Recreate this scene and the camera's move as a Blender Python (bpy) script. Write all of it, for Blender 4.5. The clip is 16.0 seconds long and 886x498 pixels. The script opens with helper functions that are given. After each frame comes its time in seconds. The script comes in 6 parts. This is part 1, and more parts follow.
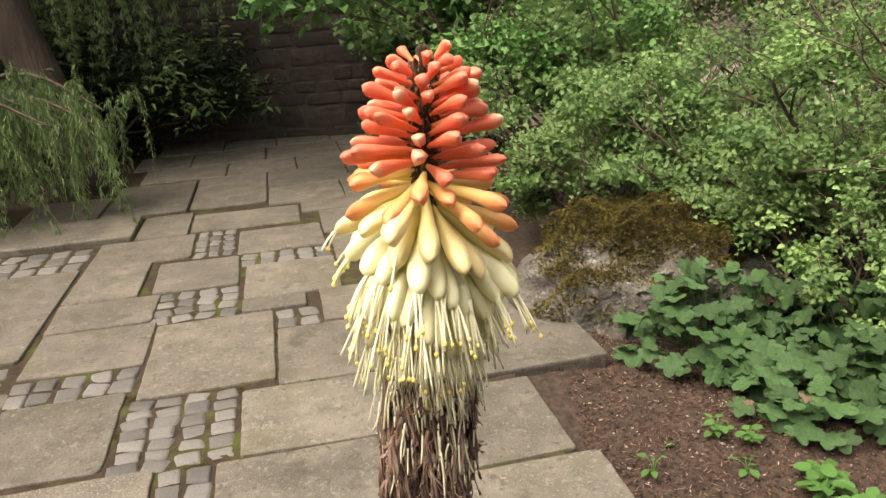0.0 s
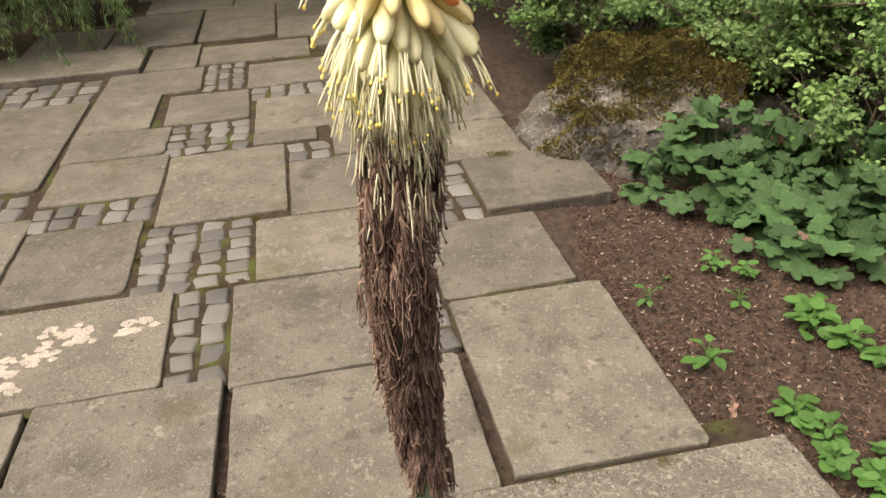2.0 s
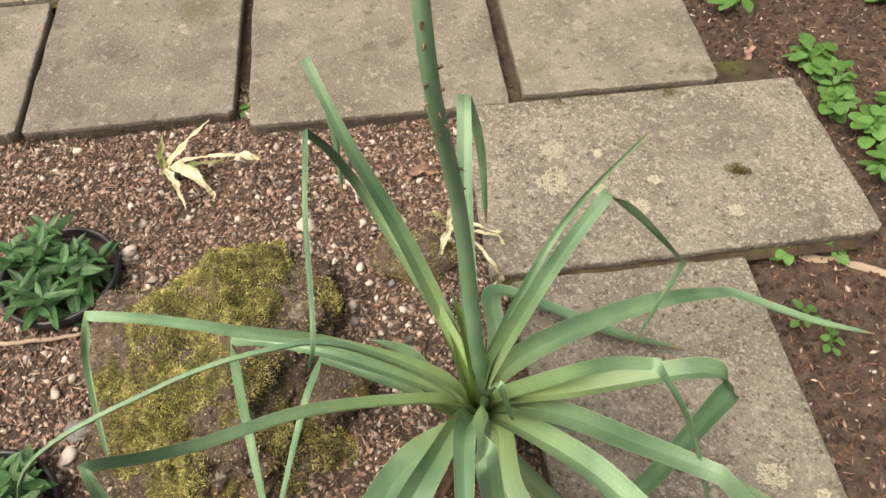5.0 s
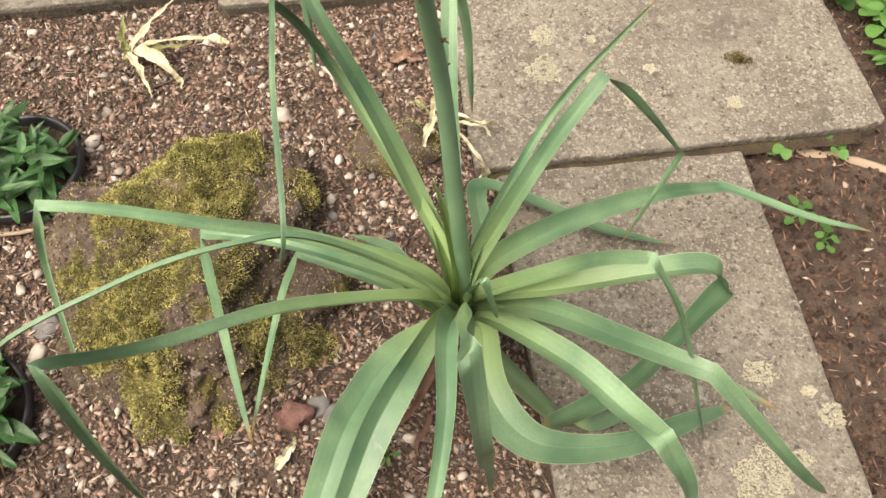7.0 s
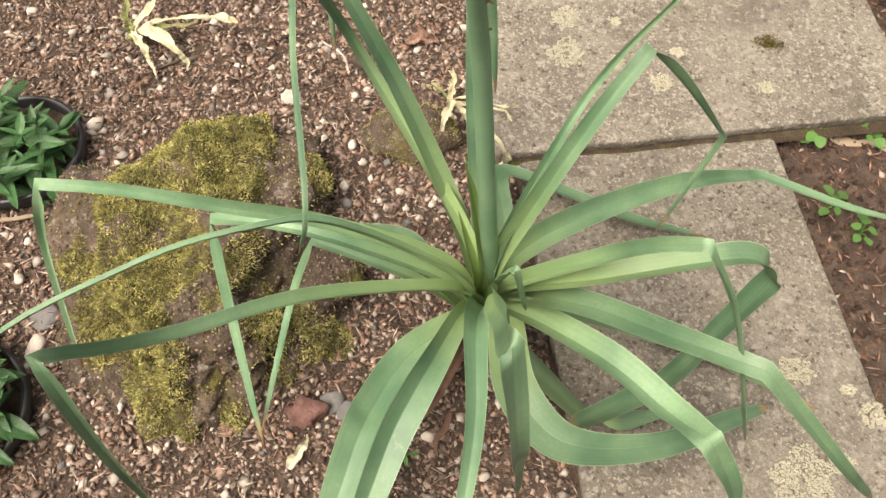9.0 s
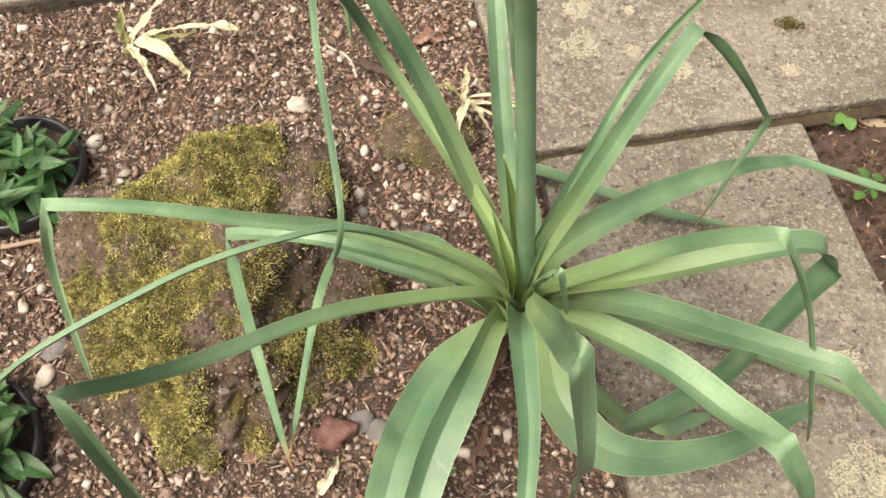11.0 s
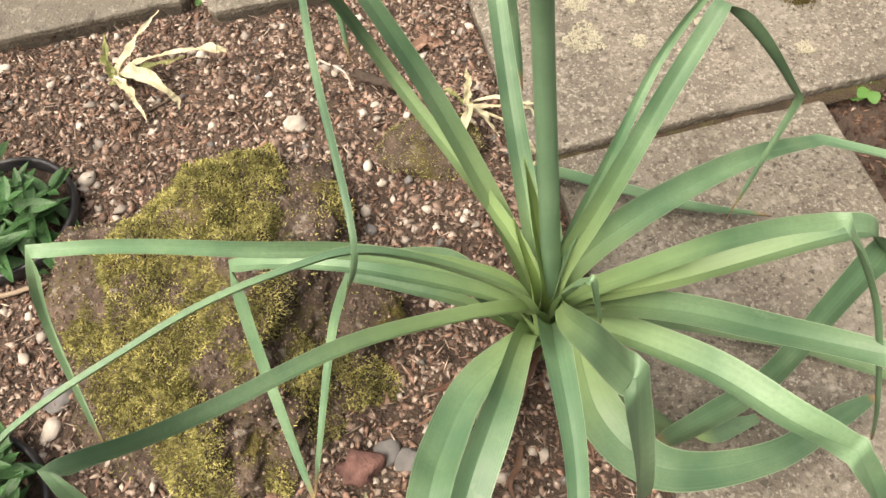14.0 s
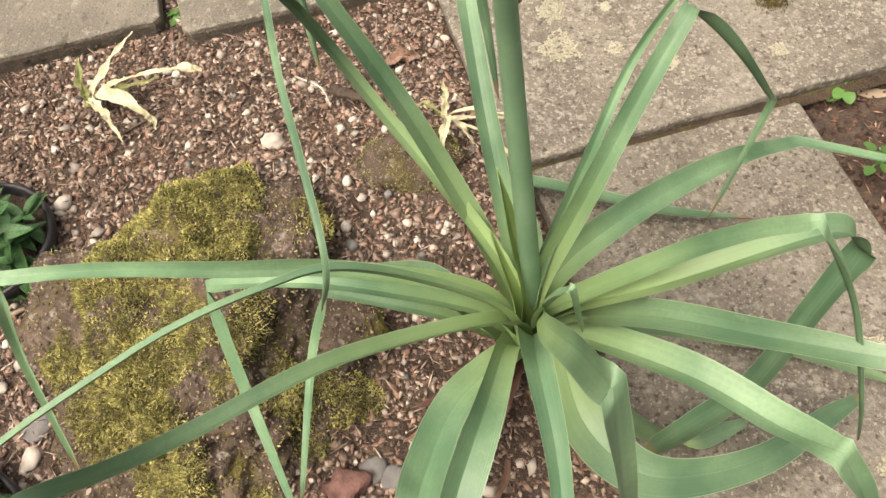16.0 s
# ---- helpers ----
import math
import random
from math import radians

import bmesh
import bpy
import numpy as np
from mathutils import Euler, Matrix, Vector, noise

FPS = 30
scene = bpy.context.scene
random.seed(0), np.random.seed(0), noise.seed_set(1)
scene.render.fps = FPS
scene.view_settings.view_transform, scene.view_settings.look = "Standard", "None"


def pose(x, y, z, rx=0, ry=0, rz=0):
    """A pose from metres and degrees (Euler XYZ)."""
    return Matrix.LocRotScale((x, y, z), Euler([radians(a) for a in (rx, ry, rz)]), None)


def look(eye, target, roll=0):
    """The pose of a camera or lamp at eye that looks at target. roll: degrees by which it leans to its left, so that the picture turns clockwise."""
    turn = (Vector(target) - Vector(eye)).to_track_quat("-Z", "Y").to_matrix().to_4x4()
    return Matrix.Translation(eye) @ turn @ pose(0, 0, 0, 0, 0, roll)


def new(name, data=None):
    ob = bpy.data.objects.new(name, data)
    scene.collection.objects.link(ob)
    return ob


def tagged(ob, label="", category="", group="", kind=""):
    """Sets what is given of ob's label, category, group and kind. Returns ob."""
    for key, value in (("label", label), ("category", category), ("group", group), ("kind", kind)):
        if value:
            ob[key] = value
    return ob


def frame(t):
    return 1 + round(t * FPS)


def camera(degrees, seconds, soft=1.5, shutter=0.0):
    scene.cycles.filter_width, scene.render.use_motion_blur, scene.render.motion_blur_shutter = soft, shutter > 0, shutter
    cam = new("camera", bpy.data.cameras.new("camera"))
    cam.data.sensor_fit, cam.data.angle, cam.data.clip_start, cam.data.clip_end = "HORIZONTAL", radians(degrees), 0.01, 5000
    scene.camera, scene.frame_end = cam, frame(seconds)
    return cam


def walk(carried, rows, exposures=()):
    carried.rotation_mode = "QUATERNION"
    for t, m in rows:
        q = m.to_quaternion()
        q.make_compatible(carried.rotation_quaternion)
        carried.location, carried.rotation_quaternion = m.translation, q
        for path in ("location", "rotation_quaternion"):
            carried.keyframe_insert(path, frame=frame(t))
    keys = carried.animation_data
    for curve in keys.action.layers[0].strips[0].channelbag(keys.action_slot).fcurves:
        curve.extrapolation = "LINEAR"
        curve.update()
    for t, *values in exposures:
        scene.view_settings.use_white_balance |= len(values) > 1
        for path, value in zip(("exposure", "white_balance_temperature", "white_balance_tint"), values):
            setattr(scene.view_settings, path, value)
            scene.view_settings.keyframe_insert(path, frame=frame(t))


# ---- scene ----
cam = camera(60.5, 16.0)
PATH = [
    (0, (0.025, 0.017, 1.325), (-0.02, 1.911, 0.684), -3.5),
    (0.5, (0.028, 0.014, 1.316), (-0.018, 1.905, 0.666), -3.4),
    (1, (0.033, 0.003, 1.313), (-0.02, 1.864, 0.583), -3.1),
    (1.5, (0.029, -0.008, 1.311), (-0.03, 1.789, 0.436), -2.9),
    (2, (0.042, -0.025, 1.309), (-0.055, 1.697, 0.297), -3.3),
    (2.5, (0.043, -0.048, 1.305), (-0.069, 1.585, 0.156), -3.2),
    (3, (0.048, -0.067, 1.298), (-0.081, 1.455, 0.006), -3.4),
    (3.5, (0.055, -0.078, 1.292), (-0.082, 1.368, -0.083), -3.3),
    (4, (0.069, -0.1, 1.285), (-0.078, 1.249, -0.183), -3.3),
    (4.5, (0.082, -0.137, 1.273), (-0.068, 1.122, -0.274), -2.5),
    (5, (0.078, -0.15, 1.244), (-0.069, 1.0, -0.385), -1.5),
    (5.2, (0.081, -0.149, 1.239), (-0.066, 0.954, -0.423), -1.4),
    (7.3, (0.076, -0.123, 1.171), (-0.006, 0.81, -0.596), 0.7),
    (7.5, (0.074, -0.121, 1.164), (-0.01, 0.812, -0.604), 0.6),
    (8, (0.065, -0.116, 1.154), (-0.011, 0.802, -0.622), 1.0),
    (8.5, (0.049, -0.12, 1.14), (-0.019, 0.804, -0.633), 1.8),
    (9, (0.042, -0.109, 1.122), (-0.039, 0.814, -0.65), 1.1),
    (11.5, (-0.011, -0.083, 1.06), (-0.081, 0.864, -0.7), -1.7),
    (12, (-0.005, -0.076, 1.053), (-0.079, 0.877, -0.703), -2.3),
    (12.5, (-0.01, -0.071, 1.056), (-0.067, 0.88, -0.703), -1.8),
    (13, (-0.007, -0.072, 1.041), (-0.082, 0.882, -0.715), -2.8),
    (13.5, (-0.026, -0.065, 1.019), (-0.106, 0.89, -0.737), -4.0),
    (14, (-0.024, -0.052, 1.019), (-0.107, 0.909, -0.733), -6.2),
    (14.5, (-0.026, -0.051, 1.016), (-0.09, 0.924, -0.729), -5.6),
    (15, (-0.022, -0.046, 1.015), (-0.078, 0.932, -0.728), -6.1),
    (15.5, (-0.019, -0.046, 1.014), (-0.068, 0.938, -0.726), -6.0),
    (16, (-0.011, -0.048, 1.012), (-0.066, 0.941, -0.726), -6.5),
]
walk(cam, [(t, look(eye, target, roll)) for t, eye, target, roll in PATH],
     exposures=[(0.0, 1.36, 7550, 12), (1.5, 1.28, 7550, 12), (2.5, 1.14, 7550, 12), (5.0, 1.33, 7550, 12), (7.5, 1.5, 7550, 12), (16.0, 1.5, 7550, 12)])


# ---- world, sun, exposure ----
world = bpy.data.worlds.new("overcast")
scene.world = world
world.use_nodes = True
wn, wl = world.node_tree.nodes, world.node_tree.links
wn.clear()
sky = wn.new("ShaderNodeTexSky")
sky.sky_type = "NISHITA"
sky.sun_disc = False
sky.sun_elevation, sky.sun_rotation = radians(61), radians(230)
sky.dust_density = 4.0
soften = wn.new("ShaderNodeHueSaturation")
soften.inputs["Saturation"].default_value = 0.25
back = wn.new("ShaderNodeBackground")
back.inputs["Strength"].default_value = 0.15
wout = wn.new("ShaderNodeOutputWorld")
wl.new(sky.outputs[0], soften.inputs["Color"])
wl.new(soften.outputs[0], back.inputs["Color"])
wl.new(back.outputs[0], wout.inputs["Surface"])
sun_data = bpy.data.lights.new("sun", "SUN")
sun_data.energy, sun_data.angle, sun_data.color = 1.5, radians(45), (1.0, 0.94, 0.86)
sun = new("sun", sun_data)
# the veiled sun stands high on the left
sun.matrix_world = look((-3.0, -2.5, 7.0), (0, 0, 0))

rng = np.random.default_rng(7)


# ---- materials ----
def material(name, dark, light, scale=8.0, detail=6.0, rough=0.85, bump=0.3, bump_scale=40.0, patches=(), island=0.0, instance=0.0,
             translucent=0.0, coord="Object", spec=0.3, contrast=(0.3, 0.7), stretch=(1, 1, 1), depth=0.004):
    """A two-tone surface with fine relief. patches: (colour, scale, edge, width, seed) laid over it where a noise rises above edge.
    island / instance: how far lightness differs from piece to piece."""
    m = bpy.data.materials.new(name)
    m.use_nodes = True
    n, l = m.node_tree.nodes, m.node_tree.links
    n.clear()
    out, bsdf = n.new("ShaderNodeOutputMaterial"), n.new("ShaderNodeBsdfPrincipled")
    bsdf.inputs["Roughness"].default_value = rough
    bsdf.inputs["Specular IOR Level"].default_value = spec
    tc, mp = n.new("ShaderNodeTexCoord"), n.new("ShaderNodeMapping")
    mp.inputs["Scale"].default_value = stretch
    l.new(tc.outputs[coord], mp.inputs["Vector"])

    def noise_at(s, d=6.0, w=0.0, rugged=0.5):
        t = n.new("ShaderNodeTexNoise")
        t.noise_dimensions = "4D"
        t.inputs["Scale"].default_value, t.inputs["Detail"].default_value, t.inputs["W"].default_value = s, d, w
        t.inputs["Roughness"].default_value = rugged
        l.new(mp.outputs[0], t.inputs["Vector"])
        if instance:
            info = n.new("ShaderNodeObjectInfo")
            mul = n.new("ShaderNodeMath")
            mul.operation = "MULTIPLY_ADD"
            mul.inputs[1].default_value, mul.inputs[2].default_value = 50.0, w
            l.new(info.outputs["Random"], mul.inputs[0])
            l.new(mul.outputs[0], t.inputs["W"])
        return t.outputs["Fac"]

    def mix(fac, a, b):
        x = n.new("ShaderNodeMix")
        x.data_type = "RGBA"
        for value, socket in ((fac, x.inputs[0]), (a, x.inputs[6]), (b, x.inputs[7])):
            if isinstance(value, (tuple, list)):
                socket.default_value = (*value, 1)
            elif isinstance(value, float):
                socket.default_value = value
            else:
                l.new(value, socket)
        return x.outputs[2]

    def span(value, lo, hi):
        r = n.new("ShaderNodeMapRange")
        r.inputs["From Min"].default_value, r.inputs["From Max"].default_value = lo, hi
        l.new(value, r.inputs["Value"])
        return r.outputs[0]

    colour = mix(span(noise_at(scale, detail), *contrast), dark, light)
    grain = noise_at(bump_scale, 5.0, 3.0)
    fine = span(grain, 0.3, 0.7)
    colour = mix(fine, mix(0.35, colour, dark), colour)
    for k, (tone, s, edge, width, seed) in enumerate(patches):
        colour = mix(span(noise_at(s, 8.0, seed, 0.72 if s < 30 else 0.5), edge, edge + width), colour, mix(fine, tuple(0.75 * v for v in tone), tone))
    for amount, node, socket in ((island, "ShaderNodeNewGeometry", "Random Per Island"), (instance, "ShaderNodeObjectInfo", "Random")):
        if amount:
            g, hsv = n.new(node), n.new("ShaderNodeHueSaturation")
            r = n.new("ShaderNodeMapRange")
            r.inputs["To Min"].default_value, r.inputs["To Max"].default_value = 1 - amount, 1 + amount
            l.new(g.outputs[socket], r.inputs["Value"])
            l.new(r.outputs[0], hsv.inputs["Value"])
            l.new(colour, hsv.inputs["Color"])
            colour = hsv.outputs[0]
    l.new(colour, bsdf.inputs["Base Color"])
    if bump:
        b = n.new("ShaderNodeBump")
        b.inputs["Strength"].default_value, b.inputs["Distance"].default_value = bump, depth
        l.new(grain, b.inputs["Height"])
        l.new(b.outputs[0], bsdf.inputs["Normal"])
    surface = bsdf.outputs[0]
    if translucent:
        tr, ms = n.new("ShaderNodeBsdfTranslucent"), n.new("ShaderNodeMixShader")
        ms.inputs[0].default_value = translucent
        l.new(colour, tr.inputs["Color"])
        l.new(surface, ms.inputs[1])
        l.new(tr.outputs[0], ms.inputs[2])
        surface = ms.outputs[0]
    l.new(surface, out.inputs["Surface"])
    return m


def tube_material(name, base, tip, blend=(0.35, 0.8), freckle=0.12, glow=0.12):
    """Waxy petal tubes: one colour at the foot, another at the mouth, along the object's z."""
    m = material(name, base, base, 6, 4, 0.42, 0.08, 300, translucent=glow, instance=freckle, spec=0.4, depth=0.001)
    n, l = m.node_tree.nodes, m.node_tree.links
    ramp, sep, tc = n.new("ShaderNodeValToRGB"), n.new("ShaderNodeSeparateXYZ"), n.new("ShaderNodeTexCoord")
    ramp.color_ramp.elements[0].position, ramp.color_ramp.elements[1].position = blend
    ramp.color_ramp.elements[0].color, ramp.color_ramp.elements[1].color = (*base, 1), (*tip, 1)
    l.new(tc.outputs["Generated"], sep.inputs[0])
    wob = n.new("ShaderNodeTexNoise")
    wob.inputs["Scale"].default_value = 250
    l.new(tc.outputs["Object"], wob.inputs["Vector"])
    add = n.new("ShaderNodeMath")
    add.operation = "MULTIPLY_ADD"
    add.inputs[1].default_value, add.inputs[2].default_value = 0.3, -0.15
    l.new(wob.outputs["Fac"], add.inputs[0])
    add2 = n.new("ShaderNodeMath")
    l.new(add.outputs[0], add2.inputs[0])
    l.new(sep.outputs["Z"], add2.inputs[1])
    l.new(add2.outputs[0], ramp.inputs[0])
    for node in n:
        if node.type == "HUE_SAT":
            l.new(ramp.outputs[0], node.inputs["Color"])
    return m


GRAINS = [((0.32, 0.295, 0.255), 190, 0.58, 0.05, 31.0), ((0.078, 0.069, 0.057), 165, 0.60, 0.06, 35.0), ((0.30, 0.275, 0.235), 110, 0.585, 0.06, 5.0), ((0.072, 0.063, 0.051), 75, 0.60, 0.07, 9.0), ((0.265, 0.24, 0.20), 42, 0.60, 0.06, 15.0), ((0.095, 0.084, 0.066), 20, 0.58, 0.10, 19.0),
          ((0.120, 0.107, 0.088), 4.5, 0.53, 0.16, 23.0)]
FINE = [((0.25, 0.228, 0.192), 150, 0.58, 0.08, 31.0), ((0.080, 0.071, 0.057), 120, 0.60, 0.08, 35.0), ((0.235, 0.212, 0.175), 55, 0.59, 0.07, 5.0), ((0.086, 0.076, 0.060), 40, 0.60, 0.08, 9.0), ((0.225, 0.20, 0.165), 16, 0.57, 0.06, 15.0),
        ((0.088, 0.078, 0.058), 11, 0.56, 0.08, 19.0), ((0.27, 0.245, 0.20), 10, 0.64, 0.03, 63.0)]
SLAB = material("weathered_sandstone", (0.098, 0.087, 0.069), (0.180, 0.160, 0.130), 7, 12, 0.62, 1.0, 170, contrast=(0.36, 0.64), spec=0.5,
                patches=FINE + [((0.112, 0.101, 0.060), 4, 0.56, 0.10, 2.0), ((0.084, 0.074, 0.058), 3.4, 0.57, 0.10, 47.0), ((0.25, 0.228, 0.19), 3.6, 0.58, 0.10, 41.0), ((0.30, 0.272, 0.222), 8, 0.63, 0.04, 71.0)], instance=0.19, depth=0.004)
SLAB_LICHEN = material("lichened_sandstone", (0.110, 0.096, 0.078), (0.195, 0.173, 0.142), 7, 12, 0.9, 1.0, 170, contrast=(0.36, 0.64),
                       patches=GRAINS + [((0.225, 0.205, 0.172), 3.0, 0.53, 0.12, 41.0), ((0.092, 0.082, 0.063), 4.5, 0.56, 0.12, 57.0), ((0.27, 0.248, 0.20), 14, 0.60, 0.05, 51.0), ((0.300, 0.277, 0.240), 75, 0.55, 0.16, 25.0), ((0.080, 0.071, 0.056), 95, 0.60, 0.08, 33.0), ((0.253, 0.235, 0.179), 15, 0.64, 0.05, 2.0), ((0.097, 0.086, 0.038), 9, 0.70, 0.05, 12.0)], instance=0.05, depth=0.005)
SLAB_PALE = material("pale_lichened_sandstone", (0.123, 0.108, 0.089), (0.205, 0.182, 0.149), 7, 10, 0.9, 0.8, 170,
                     patches=GRAINS + [((0.336, 0.298, 0.253), 14, 0.62, 0.04, 14.0)], depth=0.004)
PALE_CRUST = material("white_crust_lichen", (0.46, 0.40, 0.34), (0.66, 0.59, 0.52), 60, 5, 0.95, 0.8, 300, depth=0.002)
LICHEN = material("pale_crust_lichen", (0.300, 0.280, 0.210), (0.410, 0.386, 0.298), 120, 5, 0.95, 0.8, 300, depth=0.002)
COBBLE = material("grey_basalt", (0.098, 0.092, 0.085), (0.208, 0.197, 0.185), 20, 8, 0.6, 0.5, 120, spec=0.5,
                  patches=[((0.102, 0.102, 0.038), 14, 0.60, 0.1, 2.0), ((0.255, 0.230, 0.204), 60, 0.62, 0.1, 7.0)], instance=0.34, depth=0.003)
# Dark soil, its base tone lowered further for shadow in gaps between crumbs.
SOIL = material("dark_shaded_soil", (0.030, 0.021, 0.016), (0.100, 0.070, 0.053), 30, 10, 0.95, 1.0, 220,
                patches=[((0.165, 0.090, 0.056), 70, 0.60, 0.08, 3.0), ((0.030, 0.020, 0.015), 6, 0.58, 0.2, 8.0), ((0.225, 0.188, 0.158), 180, 0.70, 0.05, 1.0)], depth=0.006)
JOINT = material("mossy_joint", (0.026, 0.019, 0.013), (0.075, 0.051, 0.032), 25, 8, 0.95, 1.0, 200, patches=[((0.075, 0.086, 0.019), 5, 0.5, 0.12, 3.0)], depth=0.006)
CRUMB = material("soil_crumbs", (0.056, 0.039, 0.031), (0.32, 0.228, 0.182), 60, 4, 0.95, 0.6, 300, island=0.6, depth=0.002)
FLAKE = material("tan_flakes", (0.17, 0.128, 0.102), (0.48, 0.385, 0.32), 80, 4, 0.9, 0.4, 300, island=0.5, depth=0.001)
# Red-brown mulch, made darker to include the shrubs' shade over the right bed.
SHADED_MULCH = material("shaded_red_brown_mulch", (0.024, 0.014, 0.010), (0.105, 0.060, 0.042), 60, 4, 0.95, 0.6, 300, island=0.55, depth=0.002)
CHIP = material("bark_chips", (0.115, 0.067, 0.050), (0.33, 0.212, 0.158), 80, 4, 0.9, 0.4, 300, island=0.45, depth=0.001)
PEBBLE = material("pale_pebbles", (0.261, 0.225, 0.194), (0.468, 0.419, 0.369), 50, 5, 0.8, 0.3, 200, island=0.35, instance=0.12, depth=0.001)
SLATE = material("grey_flat_stone", (0.095, 0.090, 0.087), (0.163, 0.156, 0.153), 40, 5, 0.75, 0.4, 160, depth=0.002)
REDSTONE = material("red_brown_stone", (0.085, 0.044, 0.038), (0.20, 0.108, 0.092), 60, 8, 0.9, 1.0, 120, depth=0.004)
ROCK = material("moss_grown_rock", (0.036, 0.026, 0.019), (0.115, 0.085, 0.065), 26, 12, 0.95, 1.0, 90,
                patches=[((0.215, 0.185, 0.16), 75, 0.58, 0.07, 7.0), ((0.155, 0.115, 0.090), 24, 0.56, 0.08, 17.0), ((0.101, 0.086, 0.022), 11, 0.53, 0.10, 2.0), ((0.025, 0.019, 0.014), 40, 0.60, 0.08, 12.0)], depth=0.008)
MOSS = material("yellow_green_moss", (0.125, 0.125, 0.036), (0.58, 0.53, 0.21), 34, 6, 0.95, 0.6, 300, island=0.55, translucent=0.15, depth=0.002)
BOULDER = material("lichened_boulder", (0.062, 0.056, 0.048), (0.168, 0.156, 0.137), 9, 12, 0.95, 1.0, 40,
                   patches=[((0.262, 0.250, 0.225), 26, 0.53, 0.08, 5.0), ((0.031, 0.028, 0.025), 14, 0.57, 0.1, 9.0), ((0.056, 0.053, 0.019), 7, 0.56, 0.1, 19.0)], depth=0.02)
BOULDER_MOSS = material("brown_green_moss", (0.06, 0.05, 0.014), (0.155, 0.125, 0.03), 10, 8, 1.0, 1.0, 70, island=0.3, depth=0.01)
def ribbed(m, ribs=26.0, strength=0.35, tip=(0.30, 0.17, 0.08)):
    """Fine ribs along a strap leaf, a pale margin and a scorched tip, by the leaf's own across and along."""
    n, l = m.node_tree.nodes, m.node_tree.links
    bsdf = [q for q in n if q.type == "BSDF_PRINCIPLED"][0]
    across, along = n.new("ShaderNodeAttribute"), n.new("ShaderNodeAttribute")
    across.attribute_name, along.attribute_name = "across", "along"
    join, tex = n.new("ShaderNodeCombineXYZ"), n.new("ShaderNodeTexNoise")
    mul = n.new("ShaderNodeMath")
    mul.operation = "MULTIPLY"
    mul.inputs[1].default_value = ribs
    info = n.new("ShaderNodeObjectInfo")
    shift = n.new("ShaderNodeMath")
    shift.operation = "MULTIPLY"
    shift.inputs[1].default_value = 40.0
    l.new(info.outputs["Random"], shift.inputs[0])
    l.new(across.outputs["Fac"], mul.inputs[0])
    l.new(mul.outputs[0], join.inputs["X"])
    l.new(along.outputs["Fac"], join.inputs["Y"])
    l.new(shift.outputs[0], join.inputs["Z"])
    tex.inputs["Scale"].default_value, tex.inputs["Detail"].default_value = 1.0, 3.0
    l.new(join.outputs[0], tex.inputs["Vector"])
    bump = n.new("ShaderNodeBump")
    bump.inputs["Strength"].default_value, bump.inputs["Distance"].default_value = strength, 0.0006
    l.new(tex.outputs["Fac"], bump.inputs["Height"])
    l.new(bump.outputs[0], bsdf.inputs["Normal"])
    source = bsdf.inputs["Base Color"].links[0].from_socket

    def blend(fac_from, lo, hi, amount, a, b, absolute=False):
        r, x = n.new("ShaderNodeMapRange"), n.new("ShaderNodeMix")
        r.inputs["From Min"].default_value, r.inputs["From Max"].default_value, r.inputs["To Max"].default_value = lo, hi, amount
        if absolute:
            ab = n.new("ShaderNodeMath")
            ab.operation = "ABSOLUTE"
            l.new(fac_from, ab.inputs[0])
            fac_from = ab.outputs[0]
        l.new(fac_from, r.inputs["Value"])
        x.data_type = "RGBA"
        l.new(r.outputs[0], x.inputs[0])
        l.new(a, x.inputs[6])
        x.inputs[7].default_value = (*b, 1)
        return x.outputs[2]

    c = blend(tex.outputs["Fac"], 0.50, 0.72, 0.20, source, (0.065, 0.13, 0.065))
    c = blend(tex.outputs["Fac"], 0.44, 0.30, 0.22, c, (0.25, 0.36, 0.21))
    c = blend(across.outputs["Fac"], 0.94, 0.99, 0.5, c, (0.36, 0.44, 0.30), True)
    c = blend(across.outputs["Fac"], 0.06, 0.012, 0.35, c, (0.07, 0.14, 0.07), True)
    c = blend(along.outputs["Fac"], 0.965, 0.99, 0.9, c, tip)
    for node in n:
        if node.type in ("BSDF_PRINCIPLED", "BSDF_TRANSLUCENT"):
            l.new(c, node.inputs["Base Color" if node.type == "BSDF_PRINCIPLED" else "Color"])
    return m


def pale_foot(m, tone, reach):
    """Strap leaves are yellow-green at the foot, by the leaf's own length."""
    n, l = m.node_tree.nodes, m.node_tree.links
    along, r, x = n.new("ShaderNodeAttribute"), n.new("ShaderNodeMapRange"), n.new("ShaderNodeMix")
    along.attribute_name = "along"
    r.inputs["From Min"].default_value, r.inputs["From Max"].default_value = 0.22, reach
    r.inputs["To Min"].default_value, r.inputs["To Max"].default_value = 0.68, 0.0
    x.data_type = "RGBA"
    x.inputs[7].default_value = (*tone, 1)
    l.new(along.outputs["Fac"], r.inputs["Value"])
    l.new(r.outputs[0], x.inputs[0])
    for node in n:
        if node.type == "HUE_SAT":
            l.new(node.outputs[0], x.inputs[6])
        if node.type in ("BSDF_PRINCIPLED", "BSDF_TRANSLUCENT"):
            l.new(x.outputs[2], node.inputs["Base Color" if node.type == "BSDF_PRINCIPLED" else "Color"])
    return m


